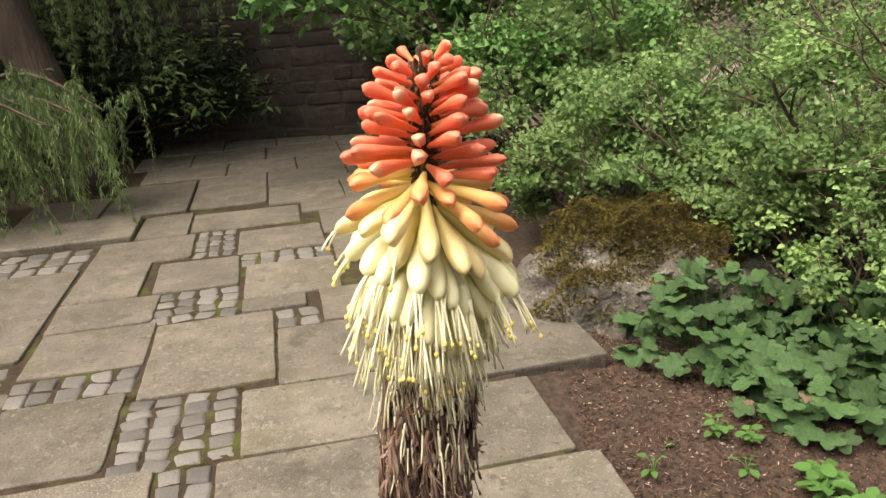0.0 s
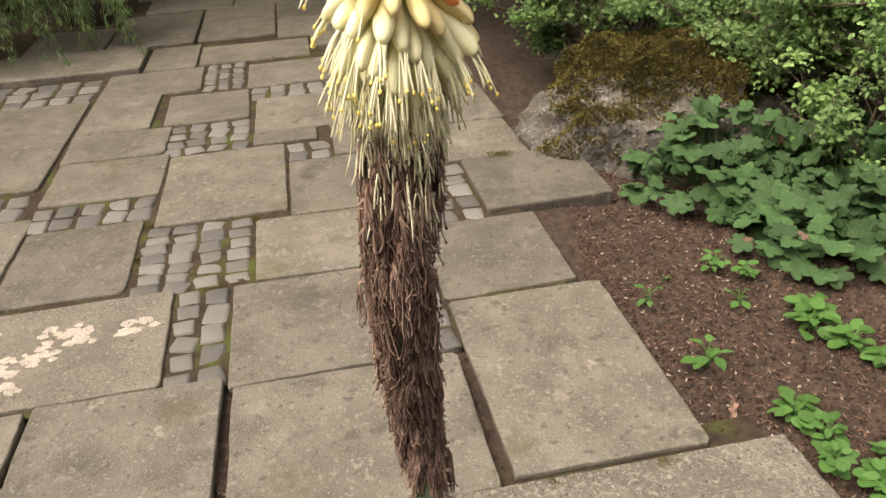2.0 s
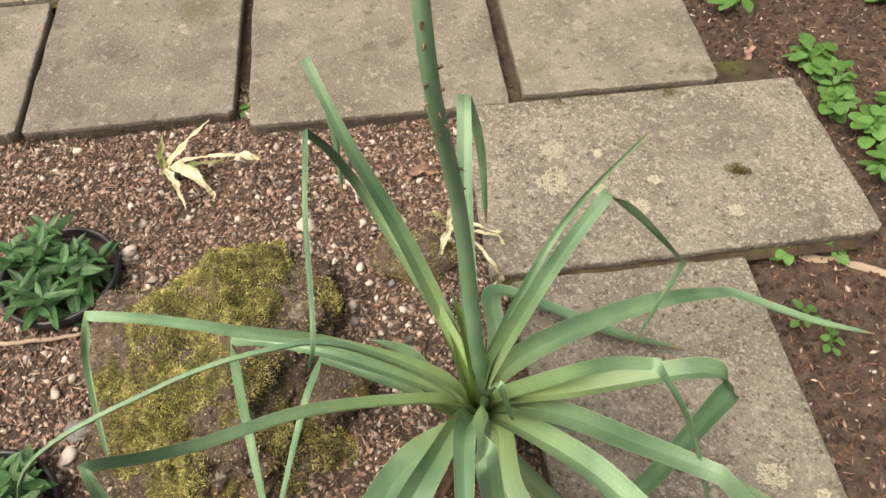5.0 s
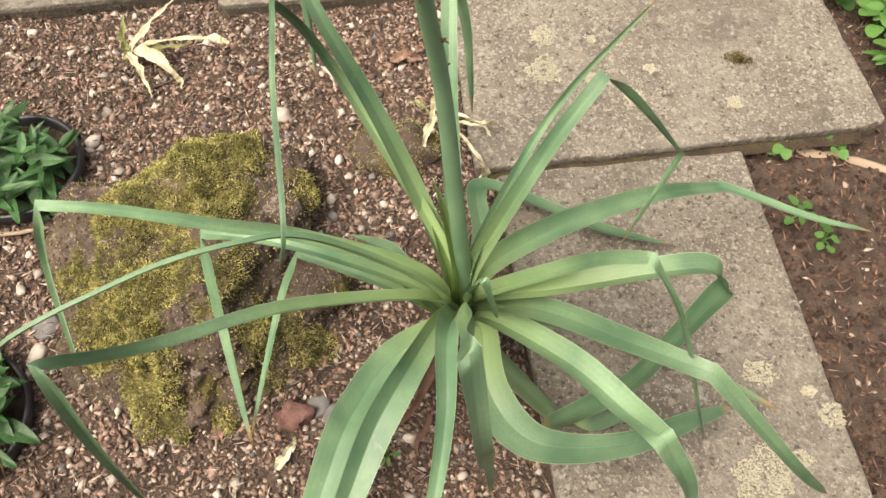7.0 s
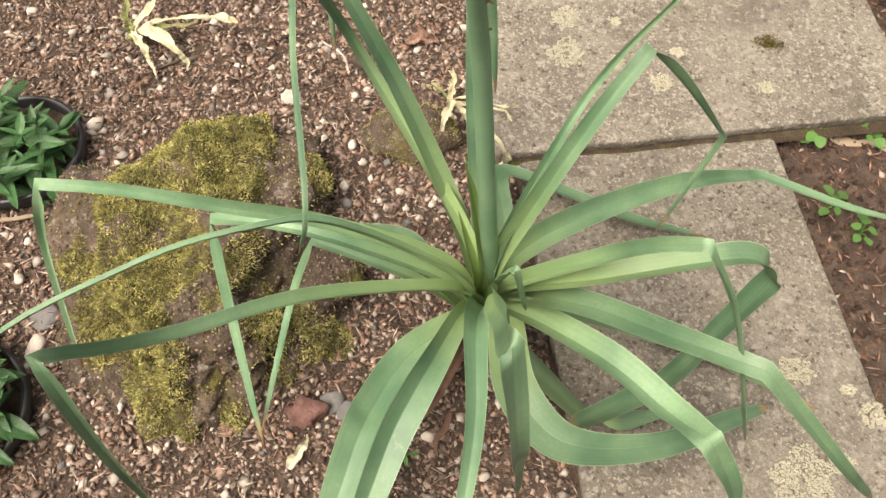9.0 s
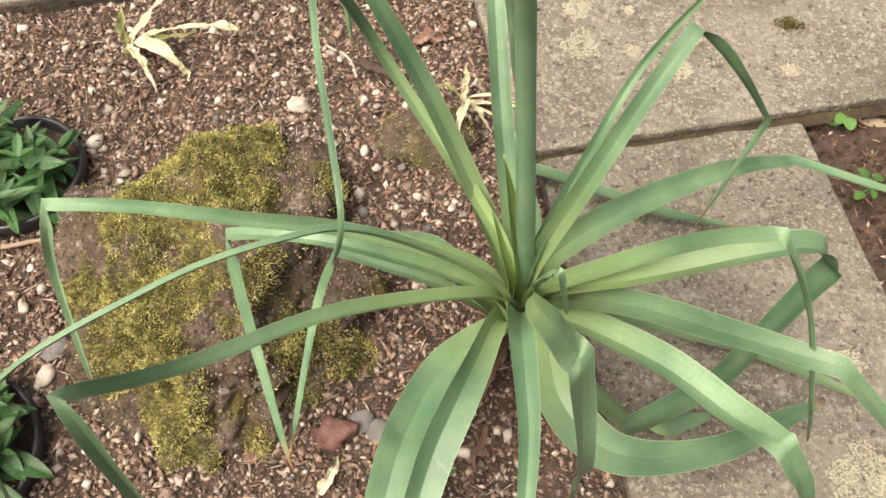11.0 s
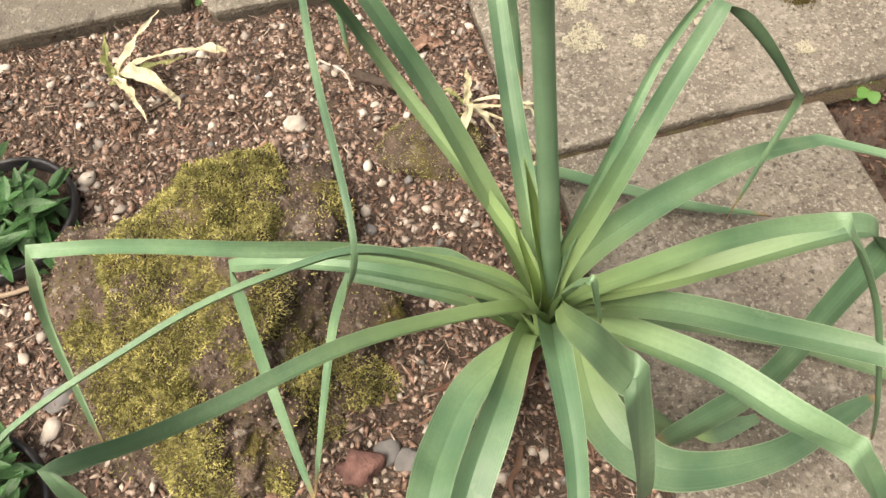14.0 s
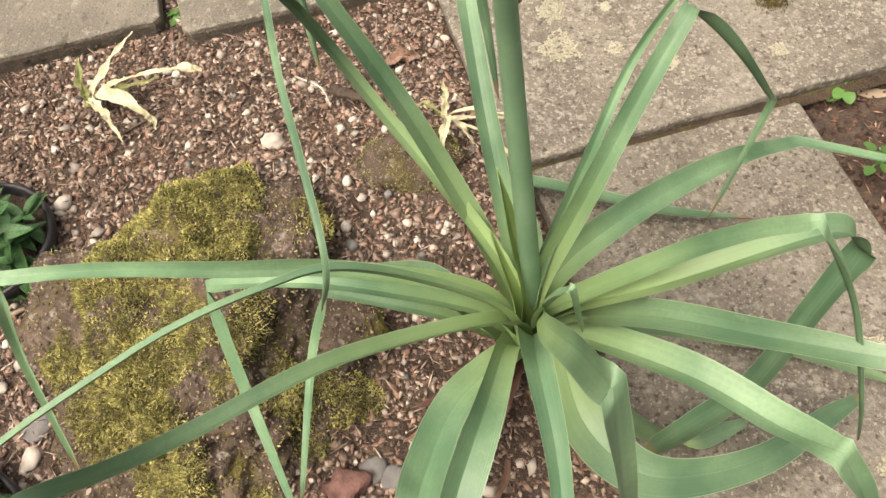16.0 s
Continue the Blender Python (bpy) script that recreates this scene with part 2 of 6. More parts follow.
LEAF = ribbed(pale_foot(material("glaucous_leaf", (0.074, 0.154, 0.084), (0.184, 0.296, 0.166), 9, 6, 0.46, 0.25, 260, translucent=0.10, instance=0.20, contrast=(0.38, 0.62), spec=0.45, depth=0.0006,
                          patches=[((0.210, 0.302, 0.185), 16, 0.60, 0.14, 8.0), ((0.252, 0.227, 0.134), 26, 0.76, 0.03, 3.0)]), (0.37, 0.51, 0.20), 0.44))
LEAF_YOUNG = material("yellow_green_leaf", (0.24, 0.36, 0.12), (0.33, 0.46, 0.17), 10, 5, 0.5, 0.12, 220, translucent=0.22, instance=0.06, depth=0.0006)
LEAF_DRY = ribbed(material("browning_leaf", (0.085, 0.150, 0.074), (0.180, 0.250, 0.135), 14, 6, 0.7, 0.2, 200, translucent=0.12, depth=0.001,
                    patches=[((0.255, 0.150, 0.085), 9, 0.60, 0.06, 3.0)]))
DEADLEAF = material("dead_brown_leaf", (0.072, 0.036, 0.026), (0.176, 0.104, 0.072), 20, 6, 0.85, 0.5, 120, translucent=0.1, depth=0.002)
STEM = material("green_flower_stalk", (0.114, 0.206, 0.120), (0.165, 0.271, 0.161), 20, 6, 0.55, 0.2, 250, patches=[((0.202, 0.138, 0.073), 60, 0.70, 0.05, 2.0)], depth=0.0008)
AXIS = material("brown_green_axis", (0.035, 0.022, 0.012), (0.12, 0.095, 0.04), 90, 6, 0.85, 0.8, 300, depth=0.002)
DRY = material("withered_florets", (0.105, 0.062, 0.048), (0.43, 0.30, 0.235), 60, 5, 0.85, 0.3, 400, island=0.5, translucent=0.08, depth=0.0008)
BRACT = material("papery_bracts", (0.06, 0.034, 0.022), (0.28, 0.19, 0.12), 90, 4, 0.8, 0.2, 300, island=0.35, translucent=0.15, depth=0.0005)
STAMEN = material("cream_filaments", (0.94, 0.90, 0.62), (0.96, 0.94, 0.76), 200, 3, 0.6, 0.0, 200, island=0.06, translucent=0.2)
ANTHER = material("yellow_anthers", (0.84, 0.66, 0.16), (0.90, 0.78, 0.32), 300, 3, 0.7, 0.0, 200, island=0.2)
WILT = material("bleached_wilted_leaf", (0.42, 0.39, 0.25), (0.72, 0.67, 0.50), 30, 6, 0.7, 0.3, 150, translucent=0.2, patches=[((0.192, 0.224, 0.072), 18, 0.56, 0.1, 2.0), ((0.272, 0.160, 0.088), 30, 0.66, 0.06, 7.0)], depth=0.001)
WILT_GREEN = material("wilted_green_leaf", (0.13, 0.15, 0.05), (0.36, 0.37, 0.17), 30, 6, 0.7, 0.3, 150, translucent=0.2, patches=[((0.42, 0.36, 0.2), 22, 0.55, 0.1, 2.0)], depth=0.001)
FLORET_RED = tube_material("coral_red_buds", (0.86, 0.215, 0.12), (0.88, 0.265, 0.165), (0.3, 0.97), 0.12)
FLORET_CORAL = tube_material("coral_orange_buds", (0.87, 0.29, 0.125), (0.87, 0.235, 0.145), (0.2, 0.85), 0.12)
FLORET_PEACH = tube_material("peach_tipped_buds", (0.86, 0.23, 0.13), (0.92, 0.58, 0.38), (0.84, 1.08), 0.12)
FLORET_MID = tube_material("yellow_florets_with_orange_mouth", (0.94, 0.73, 0.28), (0.88, 0.28, 0.13), (0.45, 1.02), 0.08)
FLORET_YELLOW = tube_material("pale_yellow_florets", (0.91, 0.82, 0.38), (0.91, 0.76, 0.40), (0.5, 1.1), 0.06)
FLORET_CREAM = tube_material("cream_green_florets", (0.90, 0.87, 0.44), (0.96, 0.93, 0.60), (0.0, 0.6), 0.05, 0.15)
SHRUB = material("small_shrub_leaves", (0.148, 0.255, 0.100), (0.288, 0.41, 0.170), 1.6, 4, 0.75, 0.0, 60, island=0.2, translucent=0.5, spec=0.15)
SHRUB_LIGHT = material("young_shrub_leaves", (0.170, 0.298, 0.095), (0.281, 0.417, 0.154), 2.0, 4, 0.6, 0.0, 60, island=0.2, translucent=0.3)
MAPLE = material("green_tree_leaves", (0.079, 0.188, 0.055), (0.178, 0.337, 0.099), 1.2, 4, 0.5, 0.0, 60, island=0.4, translucent=0.25)
LOBED = material("lobed_green_leaf", (0.036, 0.082, 0.030), (0.080, 0.152, 0.054), 12, 5, 0.7, 0.3, 90, instance=0.28, translucent=0.2, depth=0.002,
                 patches=[((0.166, 0.080, 0.026), 9, 0.72, 0.05, 3.0)])
WEED = material("fresh_weed_leaf", (0.060, 0.160, 0.036), (0.132, 0.262, 0.070), 30, 4, 0.5, 0.2, 150, instance=0.2, island=0.2, translucent=0.25, depth=0.001)
POTLEAF = material("lance_leaf_green", (0.024, 0.072, 0.025), (0.072, 0.162, 0.060), 25, 4, 0.40, 0.2, 150, instance=0.32, translucent=0.18, depth=0.001)
POT = material("black_plastic", (0.015, 0.015, 0.017), (0.03, 0.03, 0.034), 10, 4, 0.45, 0.1, 100, spec=0.5)
CONIFER = material("conifer_sprays", (0.095, 0.160, 0.055), (0.205, 0.305, 0.120), 1.5, 4, 0.65, 0.0, 60, island=0.35, translucent=0.15)
# Evergreen foliage as it looks in shade: the near-black green holds the shadow.
SHADED_FIR = material("shaded_evergreen", (0.012, 0.024, 0.010), (0.03, 0.055, 0.02), 1.5, 4, 0.7, 0.0, 60, island=0.4, translucent=0.1)
BARK = material("brown_bark", (0.032, 0.024, 0.019), (0.085, 0.063, 0.050), 9, 9, 0.95, 1.0, 30, stretch=(1, 1, 0.25), depth=0.02)
TWIG = material("shrub_twigs", (0.06, 0.045, 0.035), (0.14, 0.105, 0.08), 20, 6, 0.9, 0.5, 80)
# Brown stone and mortar, base colours lowered to carry the shade under the trees.
WALLSTONE = material("shaded_brown_rubble", (0.038, 0.031, 0.027), (0.086, 0.069, 0.058), 4, 9, 0.95, 0.8, 30, instance=0.2, depth=0.01)
MORTAR = material("shaded_wall_mortar", (0.045, 0.036, 0.031), (0.090, 0.073, 0.061), 6, 8, 0.95, 0.6, 60, depth=0.006)
GRAVEL = material("pale_pink_gravel", (0.40, 0.31, 0.28), (0.62, 0.51, 0.46), 6, 9, 0.95, 0.6, 60, depth=0.01)
ROOT = material("pale_root_bark", (0.224, 0.168, 0.120), (0.360, 0.288, 0.216), 25, 6, 0.9, 0.5, 100, stretch=(0.3, 1, 1))


# ---- building helpers ----
def mesh_of(name, verts, faces, mat, smooth=True):
    me = bpy.data.meshes.new(name)
    verts = np.asarray(verts, dtype=np.float32).reshape(-1, 3)
    if isinstance(faces, np.ndarray):
        k = faces.shape[1]
        me.vertices.add(len(verts))
        me.vertices.foreach_set("co", verts.ravel())
        me.loops.add(faces.size)
        me.loops.foreach_set("vertex_index", faces.astype(np.int32).ravel())
        me.polygons.add(len(faces))
        me.polygons.foreach_set("loop_start", np.arange(0, faces.size, k, dtype=np.int32))
        me.update(calc_edges=True)
    else:
        me.from_pydata([tuple(map(float, v)) for v in verts], [], faces)
    if smooth:
        me.polygons.foreach_set("use_smooth", np.ones(len(me.polygons), dtype=bool))
    me.materials.append(mat)
    me.update()
    return me


def attach(ob, parent):
    ob.parent = parent
    return ob


def part_of(name, me, parent, label="", kind=""):
    ob = new(name, me)
    if parent is not None:
        ob.parent = parent
    return tagged(ob, label, "", "", kind)


def thing(name, label, category, at=(0, 0, 0), group="", kind="", turn=0.0, size=1.0):
    ob = new(name)
    ob.empty_display_size = 0.02
    ob.matrix_basis = pose(*at, 0, 0, turn) @ Matrix.Diagonal((size, size, size, 1))
    return tagged(ob, label, category, group, kind)


def spline(points, per=8, kinks=()):
    """A smooth line through the points, broken at the kinks."""
    pts = [np.array(p, float) for p in points]
    out = []
    for i in range(len(pts) - 1):
        a, b = pts[i], pts[i + 1]
        pa = pts[i - 1] if i > 0 and i not in kinks else 2 * a - b
        pb = pts[i + 2] if i + 2 < len(pts) and (i + 1) not in kinks else 2 * b - a
        for k in range(per):
            s = k / per
            out.append(0.5 * (2 * a + (b - pa) * s + (2 * pa - 5 * a + 4 * b - pb) * s * s + (3 * a - pa - 3 * b + pb) * s**3))
    out.append(pts[-1])
    return np.array(out)


def frames_along(line, start_side=None):
    """Tangent, side and normal at each point, with the side carried along the line."""
    tan = np.gradient(line, axis=0)
    tan /= np.linalg.norm(tan, axis=1)[:, None] + 1e-9
    side = np.cross(tan[0], (0, 0, 1.0)) if start_side is None else np.array(start_side, float)
    if np.linalg.norm(side) < 1e-4:
        side = np.array([1.0, 0, 0])
    sides = []
    for t in tan:
        side = side - t * (side @ t)
        side /= np.linalg.norm(side) + 1e-9
        sides.append(side)
    sides = np.array(sides)
    return tan, sides, np.cross(sides, tan)


def tube(line, radii, sides=8, cap=True, start_side=None):
    _, s, nrm = frames_along(line, start_side)
    ang = np.linspace(0, 2 * math.pi, sides, endpoint=False)
    r = np.broadcast_to(np.asarray(radii, float), (len(line),))
    v = line[:, None] + r[:, None, None] * (np.cos(ang)[None, :, None] * s[:, None] + np.sin(ang)[None, :, None] * nrm[:, None])
    f = []
    for i in range(len(line) - 1):
        for j in range(sides):
            k = (j + 1) % sides
            f.append((i * sides + j, i * sides + k, (i + 1) * sides + k, (i + 1) * sides + j))
    if cap:
        f.append(tuple(range(sides - 1, -1, -1)))
        f.append(tuple((len(line) - 1) * sides + j for j in range(sides)))
    return v.reshape(-1, 3), f


def merge(pieces):
    verts, faces, at = [], [], 0
    for v, f in pieces:
        verts.append(np.asarray(v))
        faces += [tuple(i + at for i in q) for q in f]
        at += len(v)
    return np.concatenate(verts), faces


def blob(radius, squash=(1, 1, 1), rough=0.25, freq=1.6, seed=0.0, level=3, flat=None):
    """A lumpy stone: an icosphere pushed about by noise."""
    bm = bmesh.new()
    bmesh.ops.create_icosphere(bm, subdivisions=level, radius=1.0)
    off = Vector((seed * 3.1, seed * 1.7, seed * 2.3))
    for v in bm.verts:
        d = 1 + rough * noise.fractal(v.co * freq + off, 1.0, 2.0, 4) + 0.5 * rough * noise.noise(v.co * freq * 0.5 + off)
        p = v.co * d
        v.co = Vector((p.x * squash[0], p.y * squash[1], p.z * squash[2])) * radius
        if flat is not None and v.co.z < flat:
            v.co.z = flat + (v.co.z - flat) * 0.15
    verts = np.array([v.co[:] for v in bm.verts])
    faces = [tuple(v.index for v in f.verts) for f in bm.faces]
    bm.free()
    return verts, faces


def random_turns(n, up=0.0):
    """n random sets of axes (ahead, side, normal); up tips the normals upwards."""
    nrm = rng.normal(size=(n, 3))
    nrm[:, 2] = np.abs(nrm[:, 2]) + up
    nrm /= np.linalg.norm(nrm, axis=1)[:, None]
    a = rng.normal(size=(n, 3))
    a -= nrm * (a * nrm).sum(1)[:, None]
    a /= np.linalg.norm(a, axis=1)[:, None] + 1e-9
    return a, np.cross(nrm, a), nrm


def leaf_cloud(centres, length, breadth, up=0.6, droop=0.0, ahead=None):
    """Many small folded leaves, each six-sided, as one array of vertices and quads."""
    n = len(centres)
    a, s, nrm = random_turns(n, up)
    if ahead is not None:
        a = ahead / (np.linalg.norm(ahead, axis=1)[:, None] + 1e-9)
        s = np.cross(nrm, a)
        s /= np.linalg.norm(s, axis=1)[:, None] + 1e-9
        nrm = np.cross(a, s)
    L = (length * rng.uniform(0.6, 1.25, n))[:, None]
    B = (breadth * rng.uniform(0.7, 1.2, n))[:, None]
    c = np.asarray(centres)
    tip = c + a * L - np.array([0, 0, 1.0]) * droop * L
    q1, q2 = c + a * L * 0.3, c + a * L * 0.72
    lift = nrm * B * 0.22
    v = np.stack([c, q1 + s * B * 0.5 + lift, q2 + s * B * 0.42 + lift, tip, q2 - s * B * 0.42 + lift, q1 - s * B * 0.5 + lift], 1).reshape(-1, 3)
    base = (np.arange(n) * 6)[:, None]
    f = np.concatenate([base + [0, 1, 2, 3], base + [0, 3, 4, 5]], 0)
    return v, f


def chips(centres, size, flat=0.5, long=1.0):
    """Small angular crumbs: six-cornered lumps with uneven corners."""
    n = len(centres)
    a, s, nrm = random_turns(n, 1.5)
    z = (size * rng.uniform(0.45, 1.4, n))[:, None]
    j = lambda: rng.uniform(0.6, 1.3, (n, 1))  # noqa: E731
    c = np.asarray(centres)
    v = np.stack([c + a * z * long * j(), c + s * z * j(), c - a * z * long * j(), c - s * z * j(), c + nrm * z * flat * j(), c - nrm * z * flat * j()], 1).reshape(-1, 3)
    base = (np.arange(n) * 6)[:, None]
    f = np.concatenate([base + q for q in ([0, 1, 4], [1, 2, 4], [2, 3, 4], [3, 0, 4], [1, 0, 5], [2, 1, 5], [3, 2, 5], [0, 3, 5])], 0)
    return v, f


TURN = radians(13.0)
CT, ST = math.cos(TURN), math.sin(TURN)


def from_paving(u, v):
    """The paving is laid 13 degrees askew: its own u (across) and v (along) to world x and y."""
    return u * CT - v * ST, u * ST + v * CT


def to_paving(x, y):
    return x * CT + y * ST, -x * ST + y * CT


# ---- ground ----
def ground_height(x, y):
    """Soil level: the bed by the plant lies just under the paving, the bed to the right a little lower."""
    u, v = to_paving(x, y)
    z = -0.038 - 0.022 * min(max((u - 0.9) / 0.4, 0), 1)
    z += 0.012 * noise.fractal(Vector((x * 3, y * 3, 1.0)), 1.0, 2.0, 3)
    z += 0.006 * noise.fractal(Vector((x * 22, y * 22, 5.0)), 1.0, 2.0, 3)
    far = math.hypot(x, y)
    if far > 8:
        z += 0.05 * noise.noise(Vector((x * 0.2, y * 0.2, 3.0)))
    return z


def axis_steps(lo, hi, fine, reach):
    near = list(np.arange(lo, hi + fine / 2, fine))
    out, step, at = [], fine, hi
    while at < reach:
        step *= 1.22
        at += step
        out.append(at)
    under, step, at = [], fine, lo
    while at > -reach:
        step *= 1.22
        at -= step
        under.append(at)
    return np.array(under[::-1] + near + out)


gx, gy = axis_steps(-1.15, 1.35, 0.016, 600), axis_steps(-0.35, 2.2, 0.016, 600)
gv = [(x, y, ground_height(x, y)) for y in gy for x in gx]
nx = len(gx)
ii, jj = np.meshgrid(np.arange(nx - 1), np.arange(len(gy) - 1))
g0 = (jj * nx + ii).ravel()
ground = new("ground", mesh_of("ground", gv, np.stack([g0, g0 + 1, g0 + nx + 1, g0 + nx], 1), SOIL))
tagged(ground, "brown garden soil strewn with crumbs and grit", "soil", kind="structure")

# ---- paving: slabs and setts as pieces of one pavement ----
pavement = thing("pavement", "grey-brown sandstone slabs with patches of small setts", "paving", kind="structure")
PAVED, TOPS = [], []


def bed_sheet(u0, u1, v0, v1, z=-0.013):
    n, m = max(2, int((u1 - u0) / 0.05)), max(2, int((v1 - v0) / 0.05))
    vs = []
    for j in range(m + 1):
        for i in range(n + 1):
            x, y = from_paving(u0 + (u1 - u0) * i / n, v0 + (v1 - v0) * j / m)
            vs.append((x, y, z + 0.006 * noise.fractal(Vector((x * 12, y * 12, 0)), 1.0, 2.0, 3)))
    return vs, [(j * (n + 1) + i, j * (n + 1) + i + 1, (j + 1) * (n + 1) + i + 1, (j + 1) * (n + 1) + i) for j in range(m) for i in range(n)]


def slab(u0, u1, v0, v1, top=0.0, thick=0.07, mat=None, seed=0, gap=0.0015):
    """One worn flagstone: uneven edges, rounded arris, broken corners, faintly dished top."""
    PAVED.append((u0, u1, v0, v1))
    u0, u1, v0, v1 = u0 + gap, u1 - gap, v0 + gap, v1 - gap
    rnd = random.Random(int((u0 * 37 + v0 * 91) * 1000) + seed)
    per = max(3, int(max(u1 - u0, v1 - v0) / 0.035))
    ring = []
    corners = [(u0, v0), (u1, v0), (u1, v1), (u0, v1)]
    corners = [(a + rnd.uniform(-0.006, 0.006), b + rnd.uniform(-0.006, 0.006)) for a, b in corners]
    cut = [rnd.uniform(0.004, 0.016) for _ in range(4)]
    for k in range(4):
        (a, b), (c, d) = corners[k], corners[(k + 1) % 4]
        length = math.hypot(c - a, d - b)
        s0, s1 = cut[k] / length, 1 - cut[(k + 1) % 4] / length
        for i in range(per + 1):
            s = s0 + (s1 - s0) * i / per
            wob = 0.0035 * noise.noise(Vector((a * 9 + s * length * 14, b * 9 + k, seed))) + 0.0015 * noise.noise(Vector((s * length * 60, k * 5.0, a * 31)))
            nx_, ny_ = (d - b) / length, -(c - a) / length
            ring.append((a + (c - a) * s + nx_ * wob, b + (d - b) * s + ny_ * wob))
    n = len(ring)
    cu, cv = (u0 + u1) / 2, (v0 + v1) / 2
    tilt = (rnd.uniform(-0.004, 0.004), rnd.uniform(-0.004, 0.004), rnd.uniform(-0.003, 0.003))
    TOPS.append((u0, u1, v0, v1, cu, cv, top + tilt[2], tilt[0], tilt[1]))
    levels = [(0.012, -thick), (0.0, -0.012), (0.001, -0.0035), (0.0035, -0.0008), (0.009, 0.0)]
    vs, fs = [], []
    for inset, drop in levels:
        for a, b in ring:
            da, db = cu - a, cv - b
            dist = math.hypot(da, db)
            a2, b2 = a + da / dist * inset, b + db / dist * inset
            lift = top + tilt[2] + tilt[0] * (a2 - cu) * 2 + tilt[1] * (b2 - cv) * 2 if drop > -thick else top
            x, y = from_paving(a2, b2)
            vs.append((x, y, lift + drop + (0.0012 * noise.noise(Vector((x * 14, y * 14, 2))) if drop > -0.01 else 0)))
    for k in range(len(levels) - 1):
        for i in range(n):
            j = (i + 1) % n
            fs.append((k * n + i, k * n + j, (k + 1) * n + j, (k + 1) * n + i))
    last = (len(levels) - 1) * n
    fs.append(tuple(last + i for i in range(n)))
    me = mesh_of("slab", vs, fs, mat or SLAB, smooth=False)
    return part_of("slab", me, pavement)


# Slabs by their paving coordinates: u from, to; v from, to.
slab(0.215, 1.025, 0.64, 1.115, 0.0, 0.085, SLAB_LICHEN)
slab(0.245, 0.735, -0.30, 0.634, -0.010, 0.07, SLAB_LICHEN)
slab(0.365, 0.85, 1.128, 1.858)
slab(-0.270, 0.341, 1.115, 1.612)
slab(-0.79, -0.298, 1.167, 1.657)
slab(-1.42, -0.80, 1.17, 1.655)
slab(-1.47, -0.468, 1.668, 2.155, 0.0, 0.07, SLAB_PALE)
slab(-0.285, 0.212, 1.622, 2.122)
slab(-0.215, 0.42, 2.138, 2.562)
slab(0.365, 0.787, 1.872, 2.352)
slab(0.63, 1.128, 2.40, 2.86, 0.012, 0.09)
slab(-0.60, -0.10, 2.632, 3.315)
slab(-0.085, 0.42, 2.575, 3.095)
slab(-1.09, -0.615, 2.94, 3.368)
slab(-1.10, -0.64, 3.378, 3.712)
slab(-1.055, -0.632, 2.188, 2.712)
slab(-1.75, -1.12, 3.12, 4.28)
slab(-1.75, -1.075, 2.20, 2.84)
slab(-2.30, -1.765, 2.30, 3.2)
slab(-2.30, -1.765, 3.22, 4.0)
slab(-1.10, -0.748, 3.72, 4.262)
slab(-0.69, -0.265, 3.735, 4.185)
slab(-0.235, 0.24, 3.50, 3.985)
slab(-0.235, 0.06, 3.33, 3.49)
slab(0.115, 0.52, 3.11, 3.49)
slab(0.53, 0.94, 2.87, 3.30, 0.004)
slab(0.53, 0.94, 3.31, 3.86)
slab(-1.10, -0.542, 4.272, 4.72)
slab(-0.29, 0.21, 4.222, 4.68)
slab(0.25, 0.92, 3.87, 4.45)
slab(0.22, 0.90, 4.46, 4.95)
slab(-0.59, 0.10, 4.775, 5.18)
slab(-0.915, -0.60, 4.735, 5.27)
slab(-0.10, 0.43, 5.25, 5.79)
slab(0.11, 0.90, 4.96, 5.24)
slab(0.44, 0.92, 5.25, 5.90)
slab(-0.645, -0.115, 5.36, 6.35)
slab(-1.22, -0.655, 5.28, 6.22, 0.02)
slab(-1.86, -0.925, 4.73, 5.265, 0.03, 0.09)
slab(-2.5, -1.87, 4.4, 5.1, 0.02)
slab(-1.75, -1.235, 5.28, 5.9, 0.02)
for row, (v0, v1) in enumerate([(5.80, 6.35), (6.37, 6.9), (6.92, 7.5), (7.52, 8.2)]):
    u = -1.25 + 0.13 * (row % 2) if row else -0.10
    while u < 0.9:
        w = random.Random(row * 17 + int(u * 100)).uniform(0.45, 0.75)
        slab(u, min(u + w, 0.98), v0, v1)
        u += w + 0.012

# Setts: shared meshes, each stone an object of its own.
SETTS = []
for k in range(7):
    bm = bmesh.new()
    bmesh.ops.create_cube(bm, size=1.0)
    bmesh.ops.bevel(bm, geom=bm.edges[:], offset=0.17, segments=2, profile=0.6, affect="EDGES")
    for vtx in bm.verts:
        vtx.co += Vector((noise.noise(vtx.co * 1.7 + Vector((k * 7, 0, 0))), noise.noise(vtx.co * 1.7 + Vector((0, k * 7, 3))), noise.noise(vtx.co * 1.3 + Vector((k, k, 9))))) * 0.12
    vv = np.array([q.co[:] for q in bm.verts])
    ff = [tuple(q.index for q in f.verts) for f in bm.faces]
    bm.free()
    SETTS.append(mesh_of("sett", vv, ff, COBBLE))


